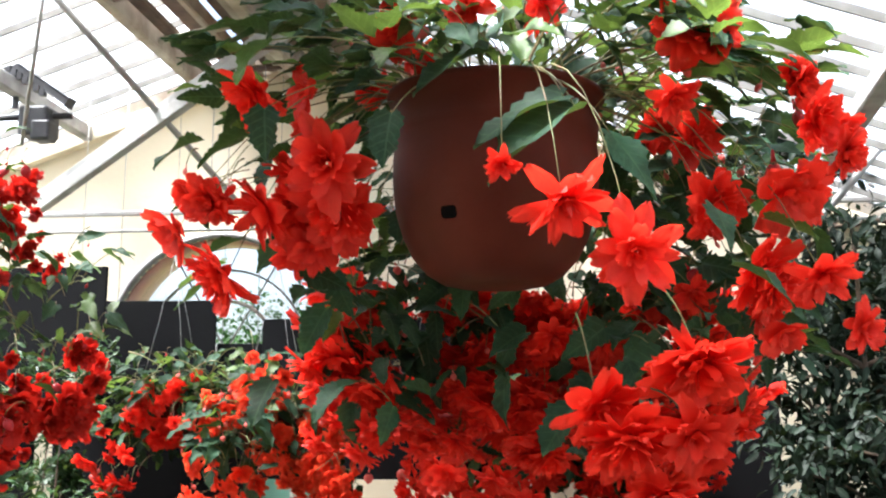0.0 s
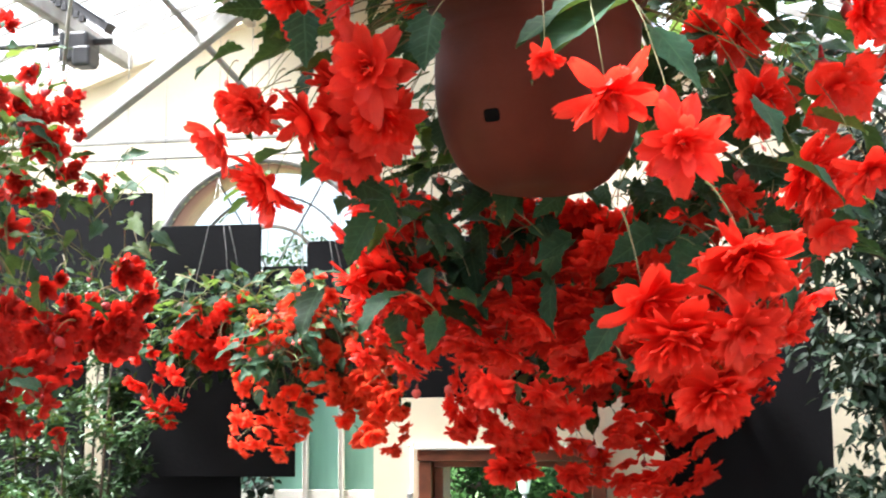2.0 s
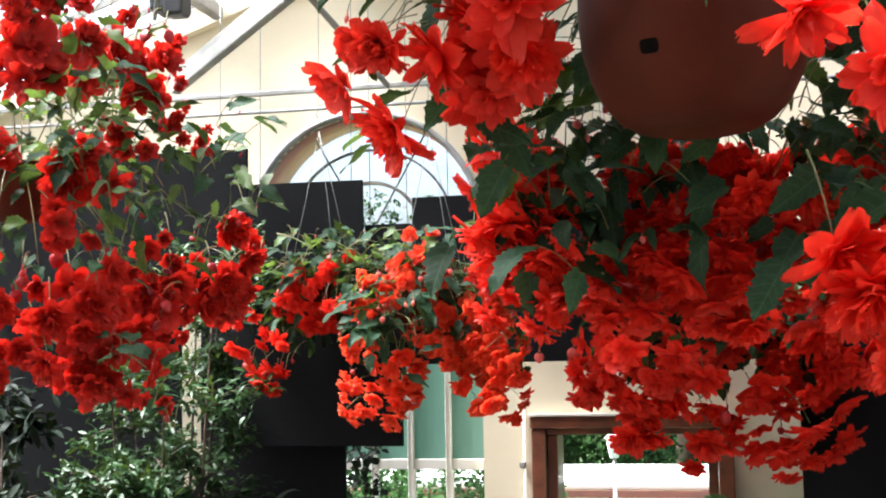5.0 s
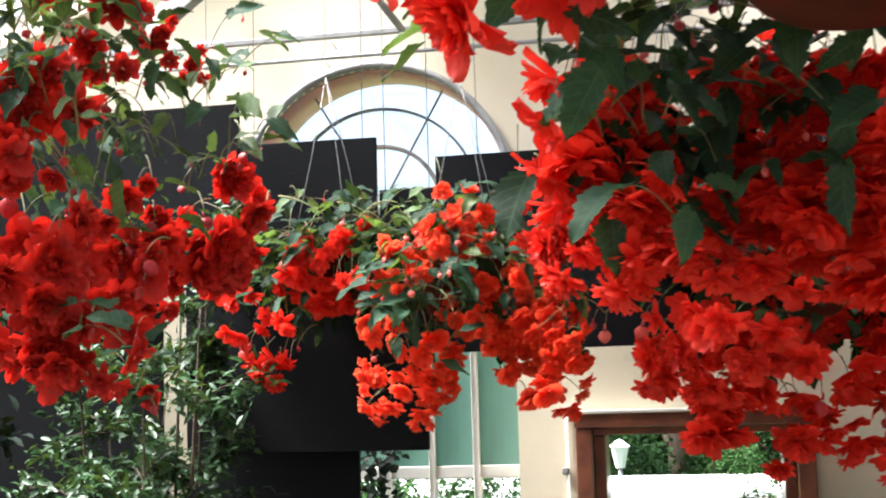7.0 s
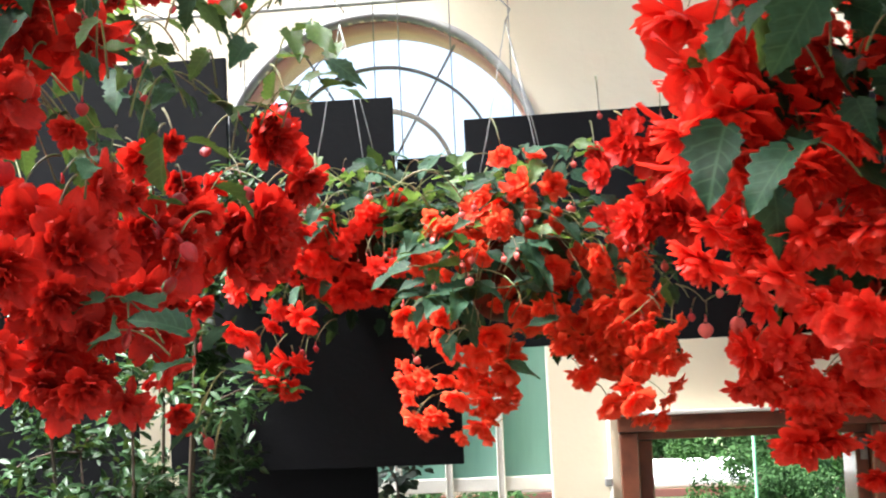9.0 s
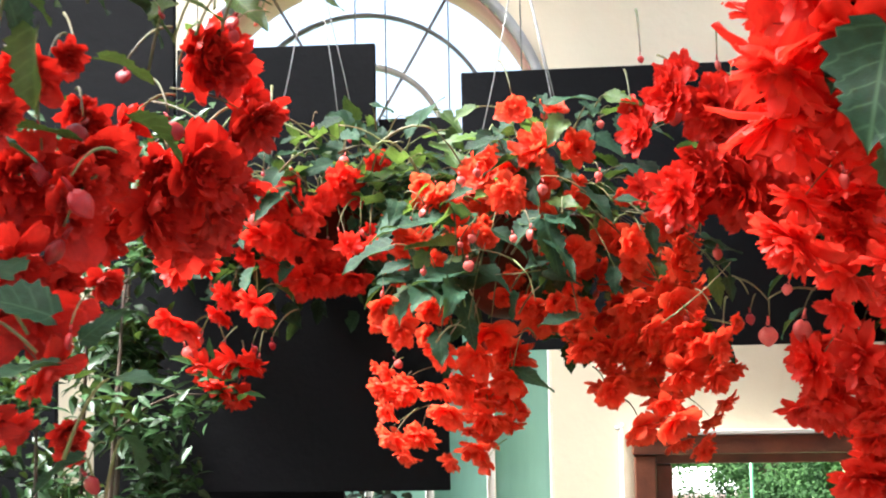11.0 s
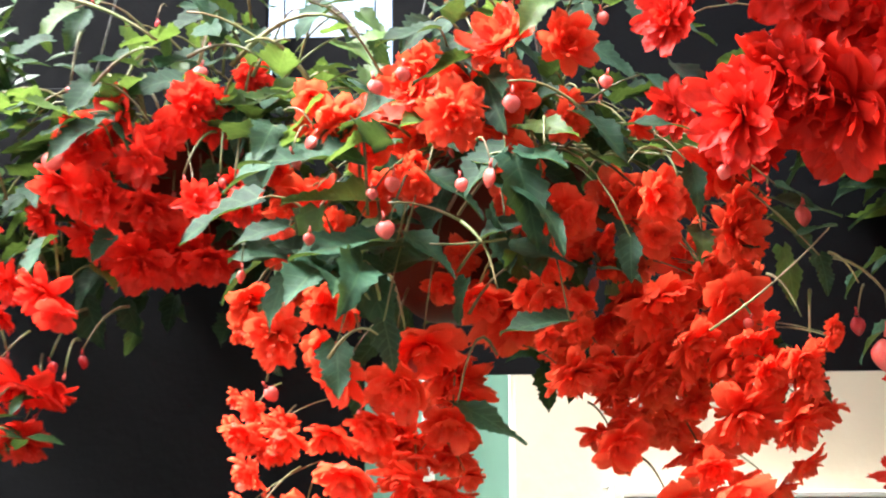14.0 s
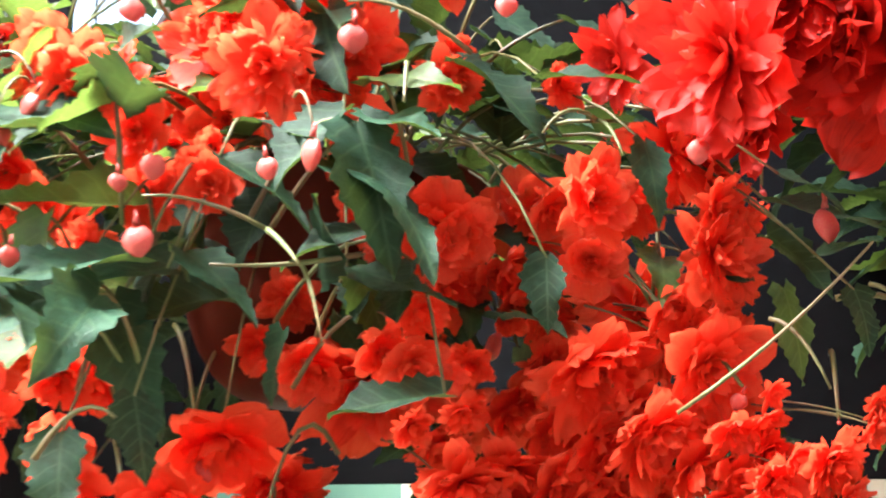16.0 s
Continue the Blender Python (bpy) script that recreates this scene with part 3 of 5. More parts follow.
# ---- plant pieces ----
def grid_faces(bm, rows):
    for a, b in zip(rows, rows[1:]):
        for k in range(len(a) - 1):
            bm.faces.new((a[k], a[k + 1], b[k + 1], b[k]))


def add_petal(bm, rng, length, width, rise, turn, cup, lift=0.0, tip=0.3, start=0.02):
    """One rounded, slightly ruffled petal that grows out from the flower's middle."""
    rows = []
    tip_mark, side_mark = bm.verts.layers.float["tip"], bm.verts.layers.float["across"]
    steps = (0.0, 0.3, 0.58, 0.8, 0.93, 1.0) if width > 0.085 else (0.0, 0.4, 0.75, 0.93, 1.0)
    cols = 5 if width > 0.085 else 3
    n = len(steps)
    ruffle, skew, wave = rng.uniform(-0.6, 0.6), rng.uniform(-0.15, 0.15), rng.uniform(0, 6.3)
    for i, u in enumerate(steps):
        w = 0.25 + 0.75 * math.sin(math.pi / 2 * u / 0.62) if u < 0.62 else math.sqrt(max(0.0, 1 - ((u - 0.62) / 0.40) ** 2))
        w *= width * (1 - tip * 0.8 * max(0.0, u - 0.4))
        e = rise + cup * u
        r = start + length * u * math.cos(e)
        z = lift + length * u * math.sin(e)
        row = []
        for k in range(cols):
            s = (k / (cols - 1) - 0.5) * 2
            x, y = r, s * w + skew * length * u * u
            zz = z + 0.28 * s * s * w * (1 + ruffle * u) + 0.16 * width * math.sin(5 * s + wave + 3 * u) * u + 0.02 * rng.uniform(-1, 1) * u
            if i >= n - 2:
                x += length * (rng.uniform(-0.07, 0.06) - (0.05 if k == cols // 2 and i == n - 1 else 0))
            c, sn = math.cos(turn), math.sin(turn)
            v = bm.verts.new((x * c - y * sn, x * sn + y * c, zz))
            v[tip_mark], v[side_mark] = u, s
            row.append(v)
        rows.append(row)
    grid_faces(bm, rows)


def bloom_mesh(seed, mat, kind):
    """A double begonia flower one unit across that faces +z: layers of (count, length, width, rise, curl, point)."""
    rng = random.Random(seed)
    bm = bmesh.new()
    bm.verts.layers.float.new("tip")
    bm.verts.layers.float.new("across")
    if kind == "star":
        layers = [(7, 0.50, 0.125, 0.04, 0.12, 0.45), (8, 0.42, 0.095, 0.3, 0.12, 0.4), (9, 0.31, 0.07, 0.6, 0.1, 0.3), (9, 0.21, 0.05, 0.9, 0.1, 0.3), (7, 0.13, 0.035, 1.2, 0.1, 0.3)]
    elif kind == "rose":
        layers = [(5, 0.50, 0.21, 0.02, 0.25, 0.05), (6, 0.40, 0.14, 0.25, 0.25, 0.1), (11, 0.29, 0.07, 0.45, 0.25, 0.1), (12, 0.22, 0.05, 0.7, 0.2, 0.1), (11, 0.16, 0.036, 0.95, 0.1, 0.1), (8, 0.11, 0.026, 1.2, 0.1, 0.1)]
    elif kind == "open":
        layers = [(4, 0.50, 0.22, 0.0, 0.25, 0.05), (4, 0.42, 0.17, 0.3, 0.15, 0.1), (9, 0.25, 0.06, 0.6, 0.1, 0.1), (9, 0.17, 0.04, 0.95, 0.0, 0.1)]
    elif kind == "bell":
        layers = [(6, 0.54, 0.18, 0.35, 0.25, 0.15), (8, 0.54, 0.14, 0.70, 0.0, 0.2), (9, 0.50, 0.10, 0.98, -0.1, 0.2), (8, 0.44, 0.075, 1.25, 0.0, 0.2)]
    else:
        layers = [(7, 0.48, 0.15, 0.0, 0.25, 0.15), (9, 0.45, 0.12, 0.28, 0.25, 0.15), (12, 0.37, 0.085, 0.55, 0.2, 0.15), (12, 0.29, 0.06, 0.82, 0.1, 0.15), (10, 0.20, 0.042, 1.08, 0.05, 0.15)]
    if kind == "frill":
        # a full ball of small ruffled petals over a skirt of larger ones
        layers = [(6, 0.52, 0.15, -0.1, 0.3, 0.2), (7, 0.47, 0.12, 0.1, 0.2, 0.25)]
        count = 62
        for k in range(count):
            rise = math.asin(min(1.0, 0.12 + 0.88 * (k + 0.5) / count))
            add_petal(bm, rng, rng.uniform(0.30, 0.45) * (1 - 0.25 * rise / 1.57), rng.uniform(0.04, 0.08), rise + rng.uniform(-0.2, 0.2), k * 2.39996 + rng.uniform(-0.2, 0.2), rng.uniform(-0.4, 0.35), 0, 0.3)
    for n, length, width, rise, cup, tip in layers:
        first = rng.uniform(0, 6.3)
        for k in range(n):
            add_petal(bm, rng, length * rng.uniform(0.8, 1.08), width * rng.uniform(0.8, 1.2), rise + rng.uniform(-0.22, 0.22), first + 2 * math.pi * k / n + rng.uniform(-0.2, 0.2), cup + rng.uniform(-0.35, 0.35), 0, tip)
    me = bpy.data.meshes.new("flower")
    bm.to_mesh(me)
    bm.free()
    me.materials.append(mat)
    for p in me.polygons:
        p.use_smooth = True
    return me


def leaf_mesh(seed, mat, name="leaf", narrow=1.0, teeth=True):
    """A lopsided pointed begonia leaf one unit long, along +x, upper side +z."""
    rng = random.Random(seed)
    bm = bmesh.new()
    uv = bm.loops.layers.uv.new("leaf")
    n = 18
    rows, marks = [], {}
    fold, droop, wave = rng.uniform(0.15, 0.5), rng.uniform(0.05, 0.4), rng.uniform(0, 6)
    big, little = 0.37 * narrow * rng.uniform(0.9, 1.15), 0.25 * narrow * rng.uniform(0.85, 1.1)
    for i in range(n + 1):
        u = i / n
        shape = (math.sin(math.pi * u ** 0.62)) ** 0.8 * (1 + 0.14 * math.sin(15 * u + wave)) if 0 < u < 1 else 0.0
        shape = max(shape, 0.28 * (1 - u * 6) if u < 0.16 else 0.0)
        bite = (0.84 if i % 2 else 1.04) if teeth else 1.0
        row = []
        for s in (-1, -0.55, 0, 0.55, 1):
            w = (big if s < 0 else little) * shape * (bite if abs(s) == 1 else 1)
            y = s * w
            back = -0.10 * abs(s) * (1 - u) * (1 if u < 0.4 else 0)
            z = fold * abs(y) - droop * u * u + 0.045 * math.sin(9 * u + wave + 2 * s) * abs(s)
            v = bm.verts.new((u + back, y, z))
            marks[v] = (u, s * 0.3 * max(shape, 0.02) / 0.6)
            row.append(v)
        rows.append(row)
    grid_faces(bm, rows)
    for f in bm.faces:
        for lp in f.loops:
            lp[uv].uv = marks[lp.vert]
    me = bpy.data.meshes.new(name)
    bm.to_mesh(me)
    bm.free()
    me.materials.append(mat)
    for p in me.polygons:
        p.use_smooth = True
    return me


def bud_mesh(seed, mat):
    """A closed bud: two flat rounded petals pressed together, one unit long, tip at -z."""
    rng = random.Random(seed)
    bm = bmesh.new()
    bmesh.ops.create_uvsphere(bm, u_segments=12, v_segments=9, radius=0.5)
    for v in bm.verts:
        h = v.co.z + 0.5
        s = 0.55 + 0.45 * math.sin(min(1.0, h * 1.15) * 2.4)
        notch = 0.12 * max(0.0, 1 - abs(v.co.x) / 0.2) if h > 0.85 else 0.0
        v.co.x *= 0.92 * s
        v.co.y *= 0.42 * s
        v.co.y += 0.05 if v.co.x > 0.03 else -0.03
        v.co.z -= 0.5 + notch
    tube(bm, [(0, 0, 0.0), (0.02, 0, 0.25), (0.0, 0.02, 0.42)], [0.11, 0.07, 0.05], 6)
    me = bpy.data.meshes.new("bud")
    bm.to_mesh(me)
    bm.free()
    me.materials.append(mat)
    for p in me.polygons:
        p.use_smooth = True
    return me


def blooms_of(mat, kinds, count=7):
    return [bloom_mesh(31 * k + len(mat.name), mat, kinds[k % len(kinds)]) for k in range(count)]


BLOOM_SCARLET = blooms_of(SCARLET, ("star", "frill", "open", "star", "frill", "star", "full", "frill"), 12)
BLOOM_CRIMSON = blooms_of(CRIMSON, ("full", "frill", "star", "frill", "open", "frill"), 12)
BLOOM_SHADED = blooms_of(SHADED_CRIMSON, ("full", "frill", "star", "frill", "open", "frill"), 12)
BLOOM_ORANGE = blooms_of(ORANGE, ("rose", "frill", "rose", "frill", "star", "frill", "rose", "full"), 14)
LEAVES = [leaf_mesh(k, LEAF, narrow=0.78 + 0.045 * k) for k in range(8)]
LIMES = [leaf_mesh(50 + k, LEAF_LIME, narrow=0.75 + 0.06 * k) for k in range(5)]
BUDS, RED_BUDS = [bud_mesh(k, BUD) for k in range(3)], [bud_mesh(9 + k, RED_BUD) for k in range(3)]


def facing(place, way, spin, size):
    return Matrix.Translation(place) @ Vector(way).to_track_quat("Z", "Y").to_matrix().to_4x4() @ Matrix.Rotation(spin, 4, "Z") @ Matrix.Diagonal((size, size, size, 1))


def along(place, way, up, size):
    """Pose with +x along way and +z near up."""
    x = Vector(way).normalized()
    y = Vector(up).cross(x)
    y = y.normalized() if y.length > 1e-4 else Vector((0, 1, 0))
    z = x.cross(y)
    return Matrix.Translation(place) @ Matrix((x, y, z)).transposed().to_4x4() @ Matrix.Diagonal((size, size, size, 1))


def bend(a, b, over, n=7):
    """Points on an arching stem from a to b."""
    a, b = Vector(a), Vector(b)
    c = a.lerp(b, 0.55) + Vector((0, 0, over))
    return [a * (1 - u) ** 2 + c * 2 * u * (1 - u) + b * u * u for u in [i / (n - 1) for i in range(n)]]


def pot_parts(basket, place, radius, height, slot=None):
    """A round-bottomed hanging pot with a stepped rim, and the soil in it."""
    m = Matrix.Translation(place)
    r, h = radius, height
    prof = [(0.0, 0.0), (0.40 * r, 0.0), (0.52 * r, 0.015 * h), (0.66 * r, 0.06 * h), (0.79 * r, 0.14 * h), (0.89 * r, 0.25 * h), (0.96 * r, 0.38 * h), (0.99 * r, 0.52 * h), (0.99 * r, 0.65 * h), (0.975 * r, 0.755 * h), (0.985 * r, 0.765 * h), (0.99 * r, 0.80 * h), (1.0 * r, 0.95 * h), (1.05 * r, 0.965 * h), (1.06 * r, 0.985 * h), (1.05 * r, 1.0 * h), (0.98 * r, 1.0 * h), (0.96 * r, 0.9 * h), (0.93 * r, 0.7 * h)]
    pot = part("pot", lathe(bmesh.new(), prof, 72), TERRACOTTA, basket, "brown plastic pot with a stepped rim", m)
    part("soil", lathe(bmesh.new(), [(0.0, 0.9 * h), (0.5 * r, 0.91 * h), (0.93 * r, 0.88 * h)], 32), SOIL, basket, m=m)
    if slot:
        angle, z0 = slot
        # slot isn't cut through: a dark patch just off the wall stands for it
        bm = bmesh.new()
        rings = []
        for i in range(25):
            a = 2 * math.pi * i / 24
            sx, sz = math.copysign(abs(math.cos(a)) ** 0.45, math.cos(a)), math.copysign(abs(math.sin(a)) ** 0.6, math.sin(a))
            z = z0 + 0.0145 * sz
            wall = r * (0.89 + 0.07 * ((z / h) - 0.25) / 0.13)
            t = angle + 0.022 * sx / r
            if i < 24:
                rings.append(bm.verts.new(((wall + 0.0012) * math.cos(t), (wall + 0.0012) * math.sin(t), z)))
        mid = r * (0.89 + 0.07 * ((z0 / h) - 0.25) / 0.13) + 0.001
        c = bm.verts.new((mid * math.cos(angle), mid * math.sin(angle), z0))
        for i in range(24):
            bm.faces.new((c, rings[i], rings[(i + 1) % 24]))
        part("drain_slot", bm, SLOT_PATCH, pot, "drain slot as a dark patch laid on the pot wall", m)
    return pot


def hanger_parts(basket, place, radius, height, hook_z, seed):
    rng = random.Random(seed)
    top = Vector((place[0], place[1], hook_z))
    for k in range(3):
        a = rng.uniform(0, 2) + 2.094 * k
        rim = Vector(place) + Vector((radius * math.cos(a), radius * math.sin(a), height * 0.98))
        part("wire", tube(bmesh.new(), [rim, rim.lerp(top, 0.5) + Vector((0.004, 0, 0)), top], 0.0013, 5), WIRE, basket)
    hook = [top + Vector((0, 0, 0.0)), top + Vector((0.012, 0, 0.03)), top + Vector((-0.01, 0, 0.055)), top + Vector((0.0, 0, 0.085)), top + Vector((0.022, 0, 0.10)), top + Vector((0.034, 0, 0.08))]
    part("hook", tube(bmesh.new(), hook, 0.0022, 6), WIRE, basket)
    part("hanging_wire", tube(bmesh.new(), [top + Vector((0, 0, 0.08)), (top.x, top.y, roof_z(top.x) - 0.04)], 0.001, 5), WIRE, basket)


def hanging_basket(place, radius, height, hook_z, label, blooms, meshes, leaves, spread, seed, slot=None, buds=24, red_buds=0.3, leaf_size=(0.08, 0.13), lime=0.3, key_leaves=(), clear_front=False, droop=0.3, grow=1.12, toward=0.8, extra=0, inner=0, lean=0.0, skirt=None, tufts=(), keep_x=-9.0, key_buds=(), key_stems=(), low_leaves=0.38):
    """A hanging begonia: pot, wires, stems, leaves, flowers and buds. spread: half width, depth, height above and below the rim."""
    rng = random.Random(seed)
    basket = thing("hanging_basket", place, label, "hanging basket", "hanging begonias")
    pot_parts(basket, place, radius, height, slot)
    hanger_parts(basket, place, radius, height, hook_z, seed)
    rim = Vector(place) + Vector((0, 0, height))

    def stem(a, b, over, thick):
        part("stem", tube(bmesh.new(), bend(a, b, over), [thick, thick * 0.95, thick * 0.9, thick * 0.8, thick * 0.7, thick * 0.6, thick * 0.55], 5), STEM, basket)

    def in_front(p):
        return clear_front and abs(p.x - place[0]) < radius * 1.25 and p.y < place[1] and p.z < rim.z + 0.02

    spots = [tuple(b) for b in blooms]
    for i in range(extra):
        x, y, z, d = spots[rng.randrange(len(blooms))]
        p = Vector((x + max(-0.7, min(0.7, rng.gauss(0, 0.38))) * d + lean * d, y + rng.uniform(-0.1, 1.0) * d, z + max(-0.7, min(0.7, rng.gauss(0.0, 0.38))) * d))
        if not in_front(p) and (p.x > keep_x or p.z > place[2] + 0.02):
            spots.append((*p, d * rng.uniform(0.55, 0.9)))
    if skirt:
        lo, hi, n, d = skirt
        for i in range(n):
            spots.append((*[rng.uniform(a, b) for a, b in zip(lo, hi)], d * rng.uniform(0.7, 1.15)))
    for i, (x, y, z, d) in enumerate(spots):
        p = Vector((x, y, z))
        off = p - rim
        way = Vector((off.x * 0.9 / max(spread[0], 0.1) + rng.gauss(0, 0.35), -toward + off.y * 0.8 + rng.gauss(0, 0.25), -droop + off.z * 0.4 / max(spread[2], 0.1) + rng.gauss(0, 0.3)))
        way.normalize()
        bloom = meshes[rng.randrange(len(meshes))]
        if clear_front and y < 2.5:
            bloom = meshes[(0, 3, 5)[i % 3]]
        part("flower", bloom, None, basket, m=facing(p, way, rng.uniform(0, 6.28), d * grow * rng.uniform(0.94, 1.08)))
        base = p - way * d * 0.1
        start = rim + Vector((off.x * 0.35, off.y * 0.35 + rng.uniform(-0.04, 0.06), 0.02))
        reach = (base - start).length
        if z < rim.z - 0.22 or reach > 0.34 or i >= len(blooms):
            start = base + Vector((-off.x * 0.2 + rng.uniform(-0.03, 0.03), rng.uniform(0.02, 0.07), rng.uniform(0.4, 0.9) * d))
            reach = 0.0
        if clear_front and i < len(blooms) and z > rim.z - 0.6:
            edge = Vector((off.x, off.y, 0)).normalized() * radius * 0.95
            stem(rim + edge, base, 0.45 * (base - rim - edge).length, 0.0022)
        elif i % 3 == 0 or d > 0.16:
            stem(start, base, 0.2 * d + 0.35 * reach * rng.uniform(0.4, 1), 0.0065 * d ** 0.6)
    tries = 0
    made = 0
    while made < leaves and tries < leaves * 6:
        tries += 1
        a, h = rng.uniform(0, 2 * math.pi), rng.random()
        rad = rng.uniform(0.45, 1.0)
        up = h > low_leaves
        z = rng.uniform(-0.02, 1.0) * spread[2] * (1.1 - rad * 0.8) if up else -rng.random() * spread[3] * 0.75
        p = rim + Vector((spread[0] * rad * math.cos(a), spread[1] * rad * math.sin(a), z))
        if in_front(p) or (p.x < keep_x and p.z < place[2]):
            continue
        made += 1
        out = Vector((math.cos(a), math.sin(a), 0))
        way = out + Vector((rng.gauss(0, 0.5), rng.gauss(0, 0.5), rng.gauss(0.0 if up else -0.5, 0.35)))
        nor = Vector((0, 0, 1)) + out * (0.5 if up else 1.1) + Vector((rng.gauss(0, 0.3), rng.gauss(0, 0.3), 0))
        size = rng.uniform(*leaf_size)
        me = rng.choice(LIMES) if rng.random() < (lime if up else lime * 0.4) else rng.choice(LEAVES)
        part("leaf", me, None, basket, m=along(p, way, nor, size))
        if made % 4 == 0:
            stem(rim + Vector((out.x * radius * 0.6, out.y * radius * 0.6, 0)), p, 0.09, 0.0013 + 0.012 * size)
    for i in range(inner):
        a = rng.uniform(0, 2 * math.pi)
        rad = rng.uniform(0.3, 0.85)
        p = rim + Vector((spread[0] * rad * math.cos(a), spread[1] * rad * abs(math.sin(a)), -height * 0.2 - rng.random() * spread[3]))
        if in_front(p) or p.x < keep_x:
            continue
        way = Vector((rng.gauss(0, 0.6), rng.gauss(-0.2, 0.5), rng.gauss(-0.8, 0.5)))
        part("leaf", rng.choice(LEAVES), None, basket, m=along(p, way, (rng.gauss(0, 0.6), -1, rng.gauss(0.5, 0.3)), rng.uniform(*leaf_size)))
    for lo, hi, n, size, young in tufts:
        # a dense tuft of leaves on arching stalks, with closed buds among them
        mid = Vector([(a + b) / 2 for a, b in zip(lo, hi)])
        for i in range(n):
            p = Vector([rng.uniform(a, b) for a, b in zip(lo, hi)])
            side = p - mid
            way = Vector((side.x * 4 + rng.gauss(0, 0.5), side.y * 3 + rng.gauss(-0.3, 0.4), rng.gauss(-0.25, 0.4)))
            me = rng.choice(LIMES) if rng.random() < young else rng.choice(LEAVES)
            s = size * rng.uniform(0.65, 1.25)
            if clear_front and (p - Vector(place)).xy.length < radius * 1.1 + s and p.z > place[2] - 0.5 * s and p.z < rim.z:
                continue
            part("leaf", me, None, basket, m=along(p, way, (rng.gauss(0, 0.4), rng.gauss(-0.5, 0.4), 1.0), s))
            if i % 2 == 0:
                stem(p + Vector((-side.x * 0.5 + rng.gauss(0, 0.02), rng.uniform(0.02, 0.06), -rng.uniform(0.4, 1.1) * size)), p, rng.uniform(0.2, 0.9) * size, 0.001 + 0.012 * size)
            if i % (5 if red_buds > 0.5 else 9) == 0:
                q = p + Vector((rng.gauss(0, 0.5) * size, -0.3 * size, -0.2 * size))
                b = size * rng.uniform(0.18, 0.32)
                part("bud", rng.choice(RED_BUDS if rng.random() < red_buds else BUDS), None, basket, m=Matrix.Translation(q) @ pose(0, 0, 0, rng.uniform(-30, 30), rng.uniform(-30, 30), rng.uniform(0, 360)) @ Matrix.Diagonal((b, b, b, 1)))
                stem(q + Vector((rng.gauss(0, 0.4) * size, 0.02, 0.4 * size)), q + Vector((0, 0, b * 0.3)), 0.3 * size, 0.0006 + 0.008 * size)
    for x, y, z, size, red in key_buds:
        p = Vector((x, y, z))
        part("bud", rng.choice(RED_BUDS if red else BUDS), None, basket, m=Matrix.Translation(p + Vector((0, 0, size * 0.5))) @ pose(0, 0, 0, rng.uniform(-14, 14), rng.uniform(-14, 14), rng.uniform(-35, 35)) @ Matrix.Diagonal((size, size, size, 1)))
    for x0, y0, z0, x1, y1, z1, over, thick in key_stems:
        stem((x0, y0, z0), (x1, y1, z1), over, thick)
    for x, y, z, dx, dy, dz, size in key_leaves:
        p = Vector((x, y, z))
        part("leaf", rng.choice(LEAVES), None, basket, m=along(p, (dx, dy, dz), (0.1 * dx, -0.5, 1.0), size))
        start = rim + Vector(((x - rim.x) * 0.4, (y - rim.y) * 0.4, 0)) if z > rim.z - 0.25 else p + Vector((rng.uniform(-0.04, 0.04), 0.09, 0.05))
        stem(start, p, 0.08, 0.001 + 0.012 * size)
    for i in range(buds):
        x, y, z, d = spots[rng.randrange(len(spots))]
        p = Vector((x + rng.uniform(-0.8, 0.8) * d, y - rng.uniform(-0.3, 0.3) * d, z + rng.uniform(0.35, 1.0) * d))
        if in_front(p):
            continue
        me = rng.choice(RED_BUDS) if rng.random() < red_buds else rng.choice(BUDS)
        s = d * rng.uniform(0.16, 0.36)
        part("bud", me, None, basket, m=Matrix.Translation(p) @ pose(0, 0, 0, rng.uniform(-35, 35), rng.uniform(-35, 35), rng.uniform(0, 360)) @ Matrix.Diagonal((s, s, s, 1)))
        stem(p + Vector((rng.uniform(-0.05, 0.05), rng.uniform(0.02, 0.07), rng.uniform(0.04, 0.09))), p + Vector((0, 0, s * 0.35)), 0.03, 0.0022)
    return basket


BLOOMS_A = [
    (-0.745, 2.915, 2.975, 0.153), (-0.477, 2.81, 3.291, 0.134), (0.191, 2.781, 3.262, 0.21), (-0.821, 2.81, 3.147, 0.153),
    (-0.592, 3.067, 3.224, 0.076), (-0.63, 2.762, 2.966, 0.22), (-0.802, 2.896, 2.889, 0.201), (-1.031, 2.905, 2.851, 0.153),
    (-0.917, 2.8, 2.899, 0.124), (-0.907, 2.896, 2.737, 0.201), (-0.726, 2.953, 2.87, 0.153), (-0.089, 2.42, 2.804, 0.179),
    (0.045, 2.42, 2.7, 0.195), (-0.208, 2.42, 2.874, 0.081), (0.229, 2.953, 2.889, 0.172), (0.392, 2.905, 2.909, 0.201),
    (0.439, 2.781, 3.042, 0.153), (0.43, 2.915, 3.157, 0.115), (0.325, 2.896, 2.727, 0.191), (0.449, 2.819, 2.708, 0.153),
    (0.201, 3.067, 3.08, 0.134), (0.115, 3.067, 3.109, 0.105), (-0.315, 2.752, 3.319, 0.105), (-0.153, 2.896, 3.377, 0.115),
    (0.392, 2.953, 2.708, 0.143),
]
